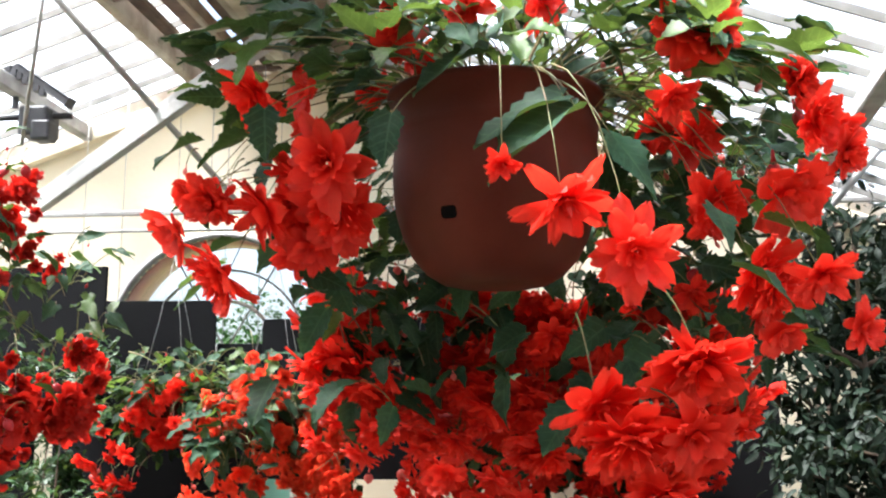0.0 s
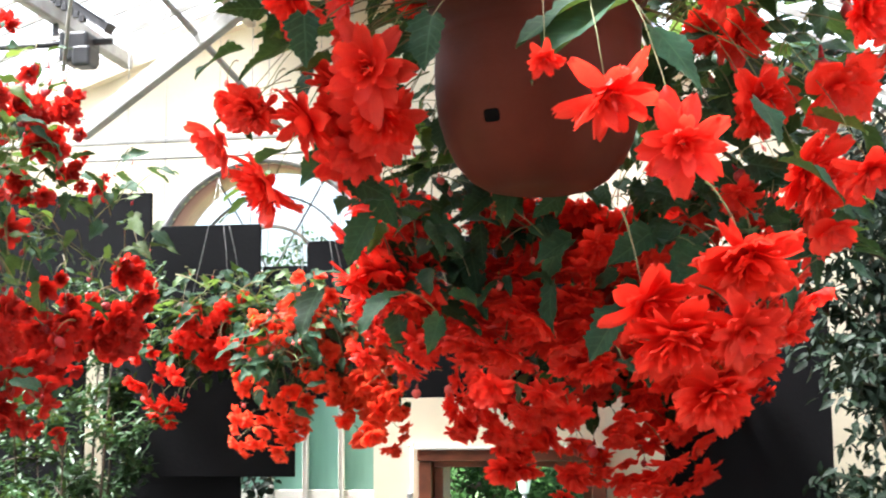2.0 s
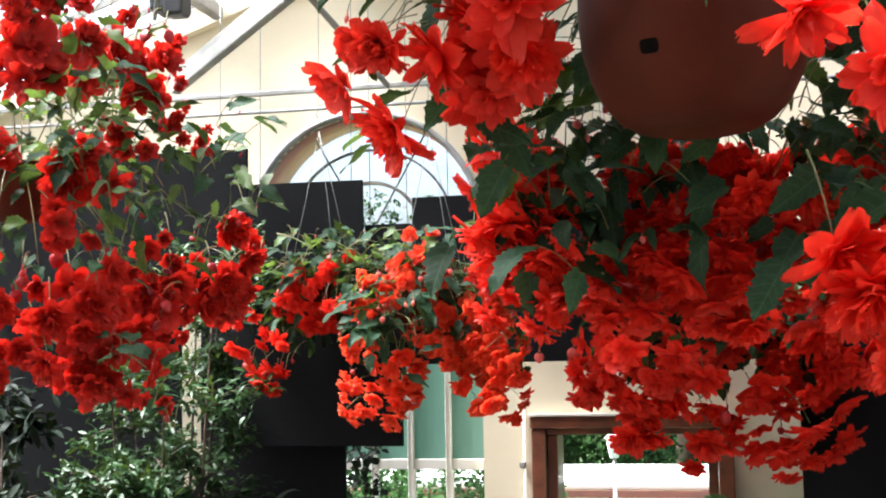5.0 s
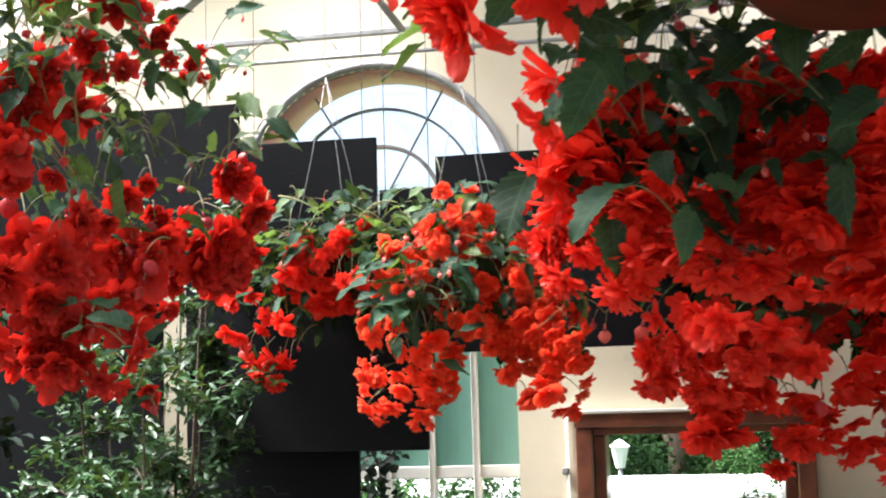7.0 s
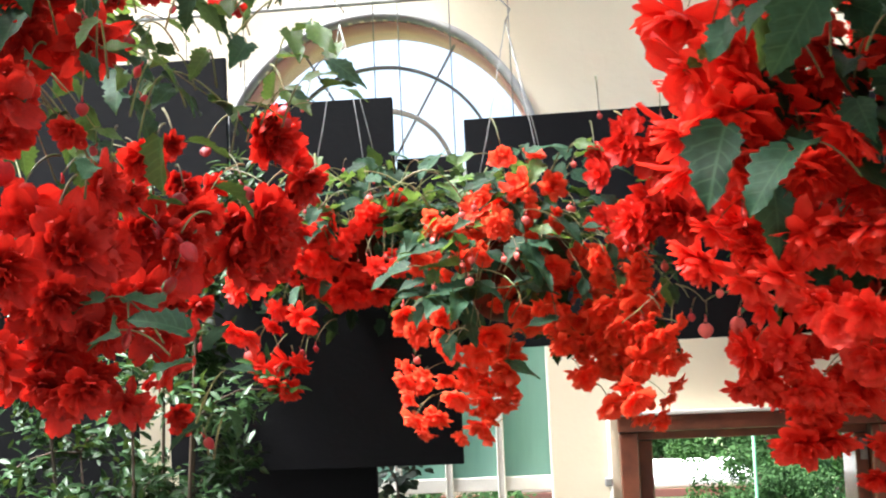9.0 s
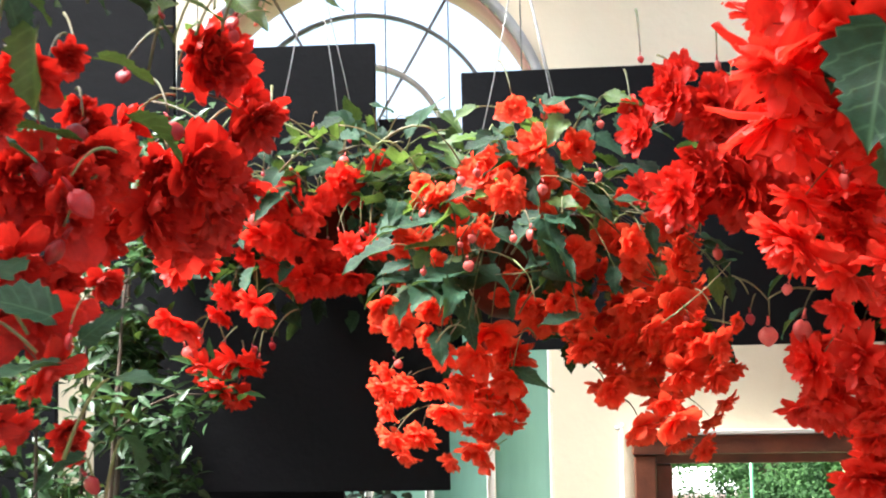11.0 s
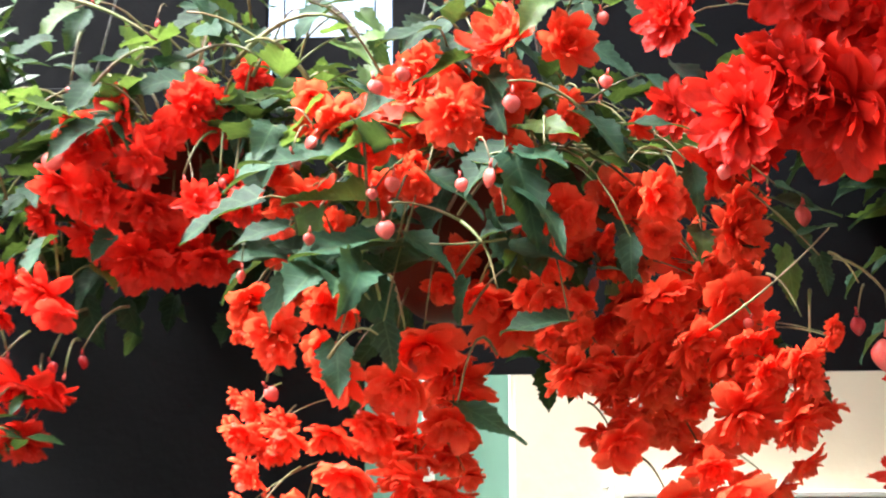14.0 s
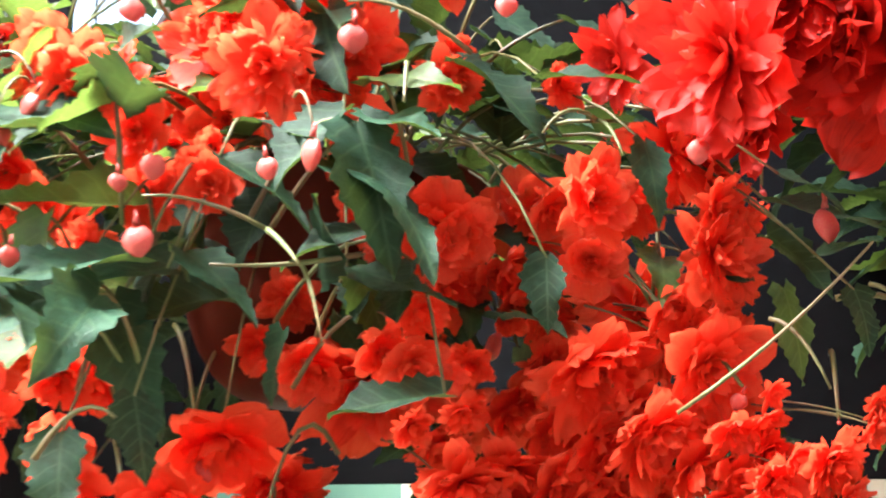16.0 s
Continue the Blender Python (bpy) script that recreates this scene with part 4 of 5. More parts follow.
BLOOMS_B = [
    (-0.828, 3.502, 2.663, 0.179), (-0.84, 3.542, 2.567, 0.155), (-0.74, 3.688, 2.644, 0.181), (-0.823, 3.631, 2.529, 0.178),
    (-0.672, 3.504, 2.507, 0.143), (-0.536, 3.593, 2.5, 0.157), (-0.403, 3.605, 2.477, 0.175), (-0.225, 3.522, 2.449, 0.182),
    (-0.824, 3.671, 2.798, 0.208), (-0.767, 3.51, 2.592, 0.175), (-0.406, 3.582, 2.755, 0.186), (-0.199, 3.614, 2.705, 0.209),
    (-0.312, 3.592, 2.601, 0.201), (0.047, 3.633, 2.583, 0.192), (-0.029, 2.638, 2.421, 0.201), (0.172, 2.638, 2.507, 0.21),
    (0.417, 3.672, 2.677, 0.209), (0.029, 2.638, 2.355, 0.21), (0.162, 2.638, 2.364, 0.181), (0.347, 3.729, 2.451, 0.181),
    (0.159, 3.554, 2.717, 0.192), (0.171, 3.649, 2.295, 0.172), (-0.624, 3.661, 2.574, 0.125), (0.326, 3.556, 2.715, 0.161),
    (-0.685, 3.48, 2.708, 0.141),
]
BLOOMS_LEFT = [
    (-1.794, 3.122, 2.727, 0.153), (-1.762, 3.014, 2.58, 0.099), (-1.694, 3.193, 2.827, 0.083), (-1.746, 3.271, 2.801, 0.058),
    (-1.646, 3.406, 2.882, 0.067), (-1.56, 3.576, 2.623, 0.118), (-1.702, 3.371, 2.552, 0.086), (-1.695, 3.16, 2.479, 0.107),
    (-1.782, 3.12, 2.432, 0.123), (-1.772, 3.011, 2.36, 0.128), (-1.716, 3.115, 2.392, 0.152), (-1.699, 3.35, 2.436, 0.128),
    (-1.666, 3.493, 2.477, 0.125), (-1.552, 3.535, 2.47, 0.124), (-1.606, 3.537, 2.416, 0.128), (-1.65, 3.363, 2.386, 0.103),
    (-1.78, 3.145, 2.313, 0.139), (-1.737, 3.275, 2.323, 0.141), (-1.763, 2.973, 2.255, 0.114), (-1.778, 3.187, 2.252, 0.114),
    (-1.703, 3.342, 2.321, 0.084), (-1.763, 3.185, 2.181, 0.099), (-1.714, 3.369, 2.16, 0.062), (-1.55, 3.591, 2.42, 0.09),
]
BLOOMS_LEFT_UP = [
    (-1.837, 2.924, 3.125, 0.104), (-1.807, 2.994, 3, 0.157), (-1.723, 2.977, 3.147, 0.102), (-1.738, 3.265, 3.043, 0.163),
    (-1.726, 3.099, 3.04, 0.105), (-1.774, 2.96, 3.19, 0.087), (-1.621, 3.335, 3.032, 0.086), (-1.674, 3.378, 2.944, 0.077),
    (-1.92, 2.854, 2.908, 0.151), (-1.997, 2.941, 2.738, 0.166), (-1.906, 2.851, 2.452, 0.163), (-1.973, 2.894, 2.318, 0.158),
    (-1.597, 3.482, 2.849, 0.06),
]
BLOOMS_MID_A = [
    (-1.17, 4.12, 2.64, 0.05), (-1.14, 4.15, 2.58, 0.09), (-1.24, 4.22, 2.55, 0.09), (-1.19, 4.13, 2.5, 0.08), (-1.31, 4.13, 2.49, 0.07), 
    (-1.27, 4.25, 2.52, 0.07), (-1.13, 4.18, 2.46, 0.08), (-1.08, 4.14, 2.49, 0.05), (-0.97, 4.15, 2.5, 0.05), (-1.37, 4.27, 2.43, 0.07), 
    (-1.28, 4.2, 2.43, 0.06), (-1.09, 4.16, 2.4, 0.07), (-1.02, 4.27, 2.43, 0.09), (-0.99, 4.12, 2.41, 0.07), (-0.93, 4.16, 2.45, 0.09), 
    (-1.08, 4.21, 2.37, 0.07), (-1.13, 4.25, 2.31, 0.12), (-1.17, 4.22, 2.32, 0.07), (-0.94, 4.27, 2.36, 0.11), (-0.91, 4.15, 2.38, 0.08), 
    (-0.99, 4.16, 2.31, 0.09), (-0.92, 4.14, 2.31, 0.08), (-0.96, 4.14, 2.27, 0.08), (-1.23, 4.16, 2.43, 0.05),
]
BLOOMS_MID_B = [
    (-1.42, 4.26, 2.32, 0.07), (-1.38, 4.18, 2.28, 0.07), (-1.33, 4.19, 2.31, 0.06), (-1.23, 4.22, 2.27, 0.1), (-1.2, 4.28, 2.24, 0.09), 
    (-1.25, 4.17, 2.23, 0.09), (-1.2, 4.22, 2.19, 0.08), (-1.42, 4.21, 2.18, 0.06), (-1.37, 4.19, 2.18, 0.06), (-1.39, 4.12, 2.1, 0.06), 
    (-1.36, 4.29, 2.09, 0.07), (-1.3, 4.14, 2.14, 0.08), (-1.24, 4.21, 2.13, 0.09), (-1.21, 4.21, 2.12, 0.08), (-1.26, 4.17, 2.08, 0.07), 
    (-1.03, 4.16, 2.17, 0.07), (-1.07, 4.17, 2.24, 0.07), (-0.98, 4.29, 2.2, 0.1), (-0.94, 4.23, 2.16, 0.1), (-0.91, 4.14, 2.2, 0.1), 
    (-0.86, 4.13, 2.19, 0.07), (-0.98, 4.16, 2.11, 0.09), (-0.93, 4.11, 2.12, 0.09), (-0.88, 4.21, 2.08, 0.07),
]
BLOOMS_MID_C = [
    (-1.04, 4.18, 2.25, 0.06), (-1.01, 4.18, 2.24, 0.06), (-0.97, 4.19, 2.25, 0.06), (-0.93, 4.14, 2.25, 0.05), (-0.89, 4.11, 2.24, 0.05), 
    (-0.86, 4.1, 2.25, 0.05), (-0.83, 4.11, 2.27, 0.03), (-0.91, 4.12, 2.27, 0.04), (-0.95, 4.13, 2.27, 0.05), (-1.1, 4.13, 2.31, 0.05), 
    (-1.12, 4.14, 2.32, 0.04), (-0.91, 4.14, 2.41, 0.05), (-0.96, 4.18, 2.42, 0.05), (-1.01, 4.19, 2.42, 0.05), (-1.07, 4.16, 2.4, 0.05), 
    (-1.04, 4.2, 2.38, 0.04), (-0.97, 4.15, 2.32, 0.05), (-0.93, 4.15, 2.33, 0.05), (-0.9, 4.18, 2.36, 0.05),
]
BLOOMS_FAR = [
    (-1.6, 4.33, 2.54, 0.08), (-1.63, 4.31, 2.51, 0.08), (-1.56, 4.3, 2.49, 0.08), (-1.65, 4.3, 2.46, 0.08), (-1.61, 4.32, 2.45, 0.08), 
    (-1.56, 4.33, 2.44, 0.08), (-1.64, 4.37, 2.41, 0.08), (-1.58, 4.36, 2.38, 0.08), (-1.5, 4.3, 2.55, 0.08), (-1.48, 4.24, 2.43, 0.05), 
    (-1.44, 4.28, 2.43, 0.05), (-1.53, 4.37, 2.39, 0.08), (-1.49, 4.36, 2.38, 0.07), (-1.8, 4.27, 2.4, 0.08), (-1.78, 4.27, 2.29, 0.08), 
    (-1.72, 4.32, 2.35, 0.07), (-1.65, 4.25, 2.33, 0.08), (-1.63, 4.24, 2.31, 0.05), (-1.76, 4.33, 2.22, 0.08), (-1.71, 4.34, 2.23, 0.09), 
    (-1.68, 4.36, 2.23, 0.06), (-1.72, 4.26, 2.19, 0.07),
]
BLOOMS_RIGHT = [
    (-0.68, 4.25, 2.21, 0.12), (-0.65, 4.32, 2.14, 0.12), (-0.60, 4.26, 2.22, 0.13), (-0.53, 4.30, 2.12, 0.12), (-0.49, 4.33, 2.10, 0.12),
    (-0.50, 3.88, 2.27, 0.13), (-0.44, 4.18, 2.20, 0.13), (-0.38, 4.10, 2.25, 0.14), (-0.56, 4.06, 2.29, 0.13), (-0.30, 4.20, 2.18, 0.13),
    (-0.52, 4.47, 2.08, 0.14), (-0.4, 4.51, 2.12, 0.18), (-0.3, 4.59, 2.09, 0.14), (-0.55, 4.48, 1.99, 0.13), (-0.31, 4.52, 1.97, 0.14), 
    (-0.13, 4.53, 2.16, 0.18), (-0.03, 4.64, 2.17, 0.16), (0.1, 4.52, 2.2, 0.18), (0.21, 4.62, 2.25, 0.16), (0.3, 4.61, 2.29, 0.12), 
    (0.12, 4.59, 2.09, 0.16), (0.02, 4.5, 2.02, 0.17), (-0.05, 4.65, 2.08, 0.16), (-0.14, 4.6, 1.96, 0.15), (0.02, 4.55, 1.92, 0.12), 
    (-0.04, 4.47, 1.95, 0.12), (-0.35, 4.49, 2.28, 0.22), (-0.5, 4.63, 2.44, 0.16), (-0.08, 4.6, 2.33, 0.18), (0.05, 4.46, 2.31, 0.18), 
    (-0.24, 4.61, 2.26, 0.16), (-0.18, 4.58, 2.43, 0.16), (0.18, 4.47, 2.34, 0.16),
]
BLOOMS_NEAR = [
    (-0.975, 4.12, 2.59, 0.07),
    (-0.915, 4.07, 2.48, 0.11),
    (-0.875, 4.07, 2.52, 0.1),
    (-0.815, 4.07, 2.49, 0.15),
    (-0.925, 4.05, 2.64, 0.09),
    (-0.855, 4.05, 2.62, 0.11),
    (-0.775, 4.09, 2.62, 0.09),
    (-0.755, 4.05, 2.55, 0.14),
    (-0.675, 4.09, 2.52, 0.13),
    (-0.585, 4.07, 2.47, 0.14),
    (-0.465, 4.1, 2.51, 0.13),
    (-0.8, 4.12, 2.5, 0.13),
    (-0.7, 4.1, 2.49, 0.13),
    (-0.6, 4.14, 2.48, 0.14),
    (-0.52, 4.12, 2.55, 0.14),
]
KEY_LEAVES = [
    (-0.764, 2.705, 3.08, 0.1, -0.2, -1, 0.124),
    (-0.267, 2.705, 3.195, -1, -0.3, -0.3, 0.181),
    (-0.095, 2.58, 3.052, -1, -0.2, -0.35, 0.21),
    (-0.067, 2.552, 3.014, -1, -0.3, -0.5, 0.229),
    (-0.477, 2.705, 3.061, -0.1, -0.3, -1, 0.134),
    (0, 2.638, 2.985, 0.7, -0.3, -0.8, 0.172),
    (-0.454, 3.45, 2.991, -0.1, -0.1, -1, 0.109),
    (-0.467, 3.45, 2.845, 0, -0.1, -1, 0.109),
    (-0.305, 3.45, 2.713, 0.4, -0.2, -1, 0.122),
    (-0.478, 3.45, 2.703, 0.1, -0.1, -1, 0.109),
    (0.137, 3.45, 2.791, -0.6, -0.2, -0.8, 0.109),
]
KEY_LEAVES_MID = [
    (-1.34, 4.13, 2.46, -1, -0.2, -0.15, 0.09),
    (-1.22, 4.13, 2.44, 1, -0.3, -0.45, 0.072),
    (-1.25, 4.13, 2.37, -1, -0.3, -0.2, 0.094),
    (-1.07, 4.13, 2.50, 0.8, -0.4, -0.5, 0.079),
    (-1.31, 4.13, 2.27, 0.1, -0.4, -1, 0.058),
    (-1.19, 4.13, 2.21, 1, -0.2, -0.5, 0.079),
    (-1.34, 4.13, 2.62, 0.4, -0.2, 0.6, 0.065),
    (-1.12, 4.13, 2.65, 1, -0.2, 0.35, 0.079),
    (-1.21, 4.13, 2.59, -0.8, -0.2, -0.2, 0.065),
    (-0.88, 4.13, 2.41, 0.9, -0.2, -0.2, 0.072),
    (-1.14, 4.13, 2.37, 0.6, -0.3, -0.2, 0.079),
    (-1.24, 4.13, 2.38, 0.7, -0.5, -0.4, 0.072),
    (-1.36, 4.13, 2.34, -0.4, -0.3, -0.8, 0.058),
]
KEY_LEAVES_DARK = [
    (-0.703, 3.5, 2.707, 0.1, -0.1, -1, 0.134),
    (-0.608, 3.5, 2.683, 0.5, -0.1, -0.8, 0.152),
    (-0.668, 3.5, 2.553, -0.1, -0.1, -1, 0.134),
    (-0.561, 3.5, 2.577, 0.6, -0.1, -0.5, 0.152),
    (-0.739, 3.5, 2.624, -0.5, -0.1, -0.8, 0.115),
    (-0.513, 3.5, 2.648, 0.2, -0.1, -1, 0.143),
    (-0.585, 3.5, 2.494, 0.7, -0.1, -0.5, 0.134),
    (-0.715, 3.5, 2.47, 0.1, -0.1, -1, 0.115),
]
KEY_LEAVES_LATE = [
    (-1.31, 4.1, 2.45, -1, -0.3, 0.0, 0.093),
    (-1.14, 4.1, 2.46, -0.6, -0.3, -0.5, 0.065),
    (-1.15, 4.1, 2.43, 1, -0.4, -0.6, 0.058),
    (-1.02, 4.1, 2.48, 1, -0.3, 0.1, 0.058),
    (-0.96, 4.1, 2.44, 0.2, -0.4, -1, 0.052),
    (-1.11, 4.1, 2.39, -0.9, -0.4, -0.1, 0.069),
    (-1.26, 4.1, 2.37, -1, -0.4, -0.15, 0.096),
    (-1.30, 4.1, 2.35, 0.1, -0.4, -1, 0.038),
    (-1.26, 4.1, 2.29, 0.3, -0.4, -1, 0.052),
    (-1.02, 4.1, 2.37, 0.0, -0.3, -1, 0.045),
    (-1.08, 4.1, 2.29, -1, -0.2, -0.1, 0.069),
    (-0.88, 4.1, 2.42, 1, -0.3, -0.3, 0.041),
    (-0.84, 4.1, 2.35, 0.3, -0.3, -1, 0.038),
    (-0.86, 4.1, 2.37, 0.6, -0.3, 0.2, 0.038),
]
KEY_BUDS_MID = [
    (-1.258, 4.08, 2.377, 0.021, 0),
    (-1.133, 4.08, 2.499, 0.020, 0),
    (-1.184, 4.08, 2.420, 0.015, 0),
    (-1.239, 4.08, 2.530, 0.017, 0),
    (-1.268, 4.08, 2.517, 0.018, 0),
    (-1.041, 4.08, 2.519, 0.015, 0),
    (-1.330, 4.08, 2.369, 0.014, 0),
    (-1.270, 4.08, 2.412, 0.013, 0),
    (-1.249, 4.08, 2.422, 0.017, 0),
    (-0.922, 4.08, 2.482, 0.013, 0),
    (-0.930, 4.08, 2.429, 0.016, 0),
]
KEY_STEMS_MID = [
    (-1.184, 4.09, 2.386, -1.253, 4.07, 2.402, 0.012, 0.0016),
    (-1.163, 4.09, 2.365, -1.149, 4.07, 2.318, 0.012, 0.0016),
    (-0.948, 4.09, 2.278, -0.837, 4.07, 2.373, -0.012, 0.0014),
    (-0.893, 4.09, 2.332, -0.866, 4.07, 2.290, 0.02, 0.0016),
    (-0.834, 4.09, 2.352, -0.812, 4.07, 2.321, 0.014, 0.0016),
    (-0.989, 4.09, 2.451, -0.977, 4.07, 2.424, 0.012, 0.0016),
    (-0.989, 4.09, 2.451, -1.023, 4.07, 2.438, 0.02, 0.0016),
    (-1.184, 4.09, 2.386, -1.162, 4.07, 2.361, 0.004, 0.002),
    (-1.128, 4.09, 2.371, -1.213, 4.07, 2.362, -0.006, 0.0018),
    (-1.102, 4.09, 2.488, -1.103, 4.07, 2.457, 0.004, 0.0016),
    (-1.063, 4.09, 2.493, -1.136, 4.07, 2.519, 0.02, 0.0018),
    (-1.313, 4.09, 2.254, -1.263, 4.07, 2.276, 0.03, 0.002),
]
KEY_STEMS_FAR = [
    (-1.354, 4.27, 2.557, -1.430, 4.25, 2.611, 0.05, 0.0032),
    (-1.451, 4.27, 2.590, -1.325, 4.25, 2.636, 0.05, 0.0034),
    (-1.426, 4.27, 2.577, -1.380, 4.25, 2.613, 0.03, 0.0026),
    (-1.501, 4.27, 2.601, -1.414, 4.25, 2.594, 0.03, 0.0024),
    (-1.663, 4.27, 2.677, -1.531, 4.25, 2.616, 0.02, 0.0028),
    (-1.383, 4.27, 2.587, -1.497, 4.25, 2.648, 0.03, 0.0022),
    (-1.614, 4.27, 2.563, -1.532, 4.25, 2.607, 0.03, 0.0022),
]
KEY_STEMS_NEAR = [
    (-0.730, 4.12, 2.708, -0.835, 4.1, 2.628, -0.01, 0.0034),
    (-0.831, 4.12, 2.632, -0.908, 4.1, 2.639, 0.012, 0.0026),
    (-0.831, 4.12, 2.632, -0.881, 4.1, 2.588, 0.006, 0.0022),
    (-0.845, 4.12, 2.348, -0.778, 4.1, 2.313, 0.03, 0.0022),
    (-0.773, 4.12, 2.314, -0.776, 4.1, 2.281, 0.004, 0.0016),
    (-0.699, 4.12, 2.328, -0.778, 4.1, 2.313, 0.02, 0.0022),
    (-0.794, 4.12, 2.323, -0.806, 4.1, 2.293, 0.01, 0.0014),
]
KEY_BUDS_NEAR = [
    (-0.779, 4.1, 2.254, 0.035, 0),
    (-0.807, 4.1, 2.282, 0.020, 1),
    (-0.916, 4.1, 2.616, 0.038, 0),
    (-0.744, 4.1, 2.328, 0.020, 0),
    (-0.854, 4.1, 2.388, 0.023, 0),
]

# the basket that fills the view at the start
hanging_basket((-0.274, 3.01, 2.717), 0.249, 0.462, 3.68, "terracotta-coloured hanging pot with scarlet double begonias", BLOOMS_A + BLOOMS_B, BLOOM_SCARLET, 250, (0.78, 0.56, 0.29, 0.66), 11, slot=(radians(-112), 0.139), buds=40, leaf_size=(0.08, 0.145), clear_front=True, extra=80, lime=0.35, key_leaves=KEY_LEAVES + KEY_LEAVES_DARK, inner=60, low_leaves=0.14, keep_x=-0.84, grow=1.12, skirt=((-0.83, 3.45, 2.32), (0.36, 3.80, 2.80), 270, 0.125), tufts=(((-0.68, 3.3, 2.50), (-0.30, 3.7, 2.80), 24, 0.09, 0.0), ((-0.70, 3.4, 2.50), (-0.32, 3.7, 2.75), 16, 0.085, 0.1), ((0.0, 3.05, 2.55), (0.48, 3.5, 3.2), 170, 0.10, 0.1), ((-0.80, 3.15, 2.66), (-0.50, 3.5, 3.06), 60, 0.09, 0.2), ((-0.70, 3.32, 2.72), (0.45, 3.62, 3.2), 190, 0.095, 0.05), ((-0.66, 2.72, 3.16), (0.34, 3.3, 3.50), 230, 0.11, 0.4)))
# the basket beside the way
hanging_basket((-2.03, 3.3, 2.626), 0.10, 0.15, 3.6, "hanging basket overflowing with deep red begonias", BLOOMS_LEFT + BLOOMS_LEFT_UP, BLOOM_SHADED, 200, (0.46, 0.34, 0.40, 0.42), 12, buds=90, red_buds=0.95, leaf_size=(0.045, 0.08), lime=0.5, extra=165, inner=45, grow=0.98, tufts=(((-1.95, 2.95, 2.72), (-1.62, 3.35, 3.2), 80, 0.075, 0.4), ((-1.713, 3.197, 2.609), (-1.407, 3.603, 2.915), 42, 0.062, 0.6), ((-1.78, 2.922, 2.467), (-1.542, 3.278, 2.903), 30, 0.065, 0.3), ((-1.671, 2.98, 2.126), (-1.439, 3.22, 2.318), 9, 0.07, 0.0)))
# the middle basket that the camera ends at
hanging_basket((-1.17, 4.38, 2.30), 0.12, 0.18, 3.0, "hanging basket of orange-red ruffled double begonias", BLOOMS_MID_A + BLOOMS_MID_B + BLOOMS_MID_C, BLOOM_ORANGE, 150, (0.30, 0.2, 0.15, 0.22), 13, buds=16, red_buds=0.1, leaf_size=(0.045, 0.08), lime=0.3, extra=190, grow=1.0, inner=24, key_leaves=KEY_LEAVES_MID + KEY_LEAVES_LATE, key_buds=KEY_BUDS_MID, key_stems=KEY_STEMS_MID, tufts=(((-1.25, 4.12, 2.48), (-0.95, 4.45, 2.68), 60, 0.065, 0.4), ((-1.40, 4.08, 2.33), (-1.10, 4.26, 2.50), 40, 0.075, 0.1), ((-0.95, 4.12, 2.22), (-0.84, 4.30, 2.43), 16, 0.06, 0.35)))
hanging_basket((-1.58, 4.47, 2.36), 0.11, 0.17, 3.05, "hanging basket of red begonias with many leaves", BLOOMS_FAR, BLOOM_SCARLET, 170, (0.27, 0.17, 0.13, 0.18), 14, buds=24, red_buds=0.3, leaf_size=(0.04, 0.075), lime=0.3, extra=26, grow=1.12, inner=40, key_stems=KEY_STEMS_FAR, tufts=(((-1.66, 4.25, 2.52), (-1.30, 4.50, 2.70), 85, 0.06, 0.3), ((-1.80, 4.28, 2.36), (-1.62, 4.50, 2.50), 24, 0.06, 0.15)))
hanging_basket((-0.25, 4.55, 2.30), 0.11, 0.16, 3.3, "hanging basket of bright red begonias over the doorway", BLOOMS_RIGHT, BLOOM_SCARLET, 180, (0.42, 0.2, 0.16, 0.26), 15, buds=26, red_buds=0.2, leaf_size=(0.06, 0.11), lime=0.3, extra=115, grow=0.98, inner=50, keep_x=-0.70, tufts=(((-0.50, 4.32, 2.42), (-0.20, 4.6, 2.58), 40, 0.09, 0.25),))
hanging_basket((-0.61, 4.38, 2.44), 0.08, 0.12, 3.2, "hanging basket of large dark scarlet begonias", BLOOMS_NEAR, BLOOM_CRIMSON, 70, (0.24, 0.2, 0.16, 0.06), 16, buds=10, red_buds=0.3, leaf_size=(0.06, 0.11), lime=0.3, extra=46, grow=1.1, inner=6, lean=0.2, keep_x=-0.52, key_stems=KEY_STEMS_NEAR, key_buds=KEY_BUDS_NEAR, tufts=(((-0.62, 4.1, 2.40), (-0.35, 4.4, 2.56), 34, 0.09, 0.1),))

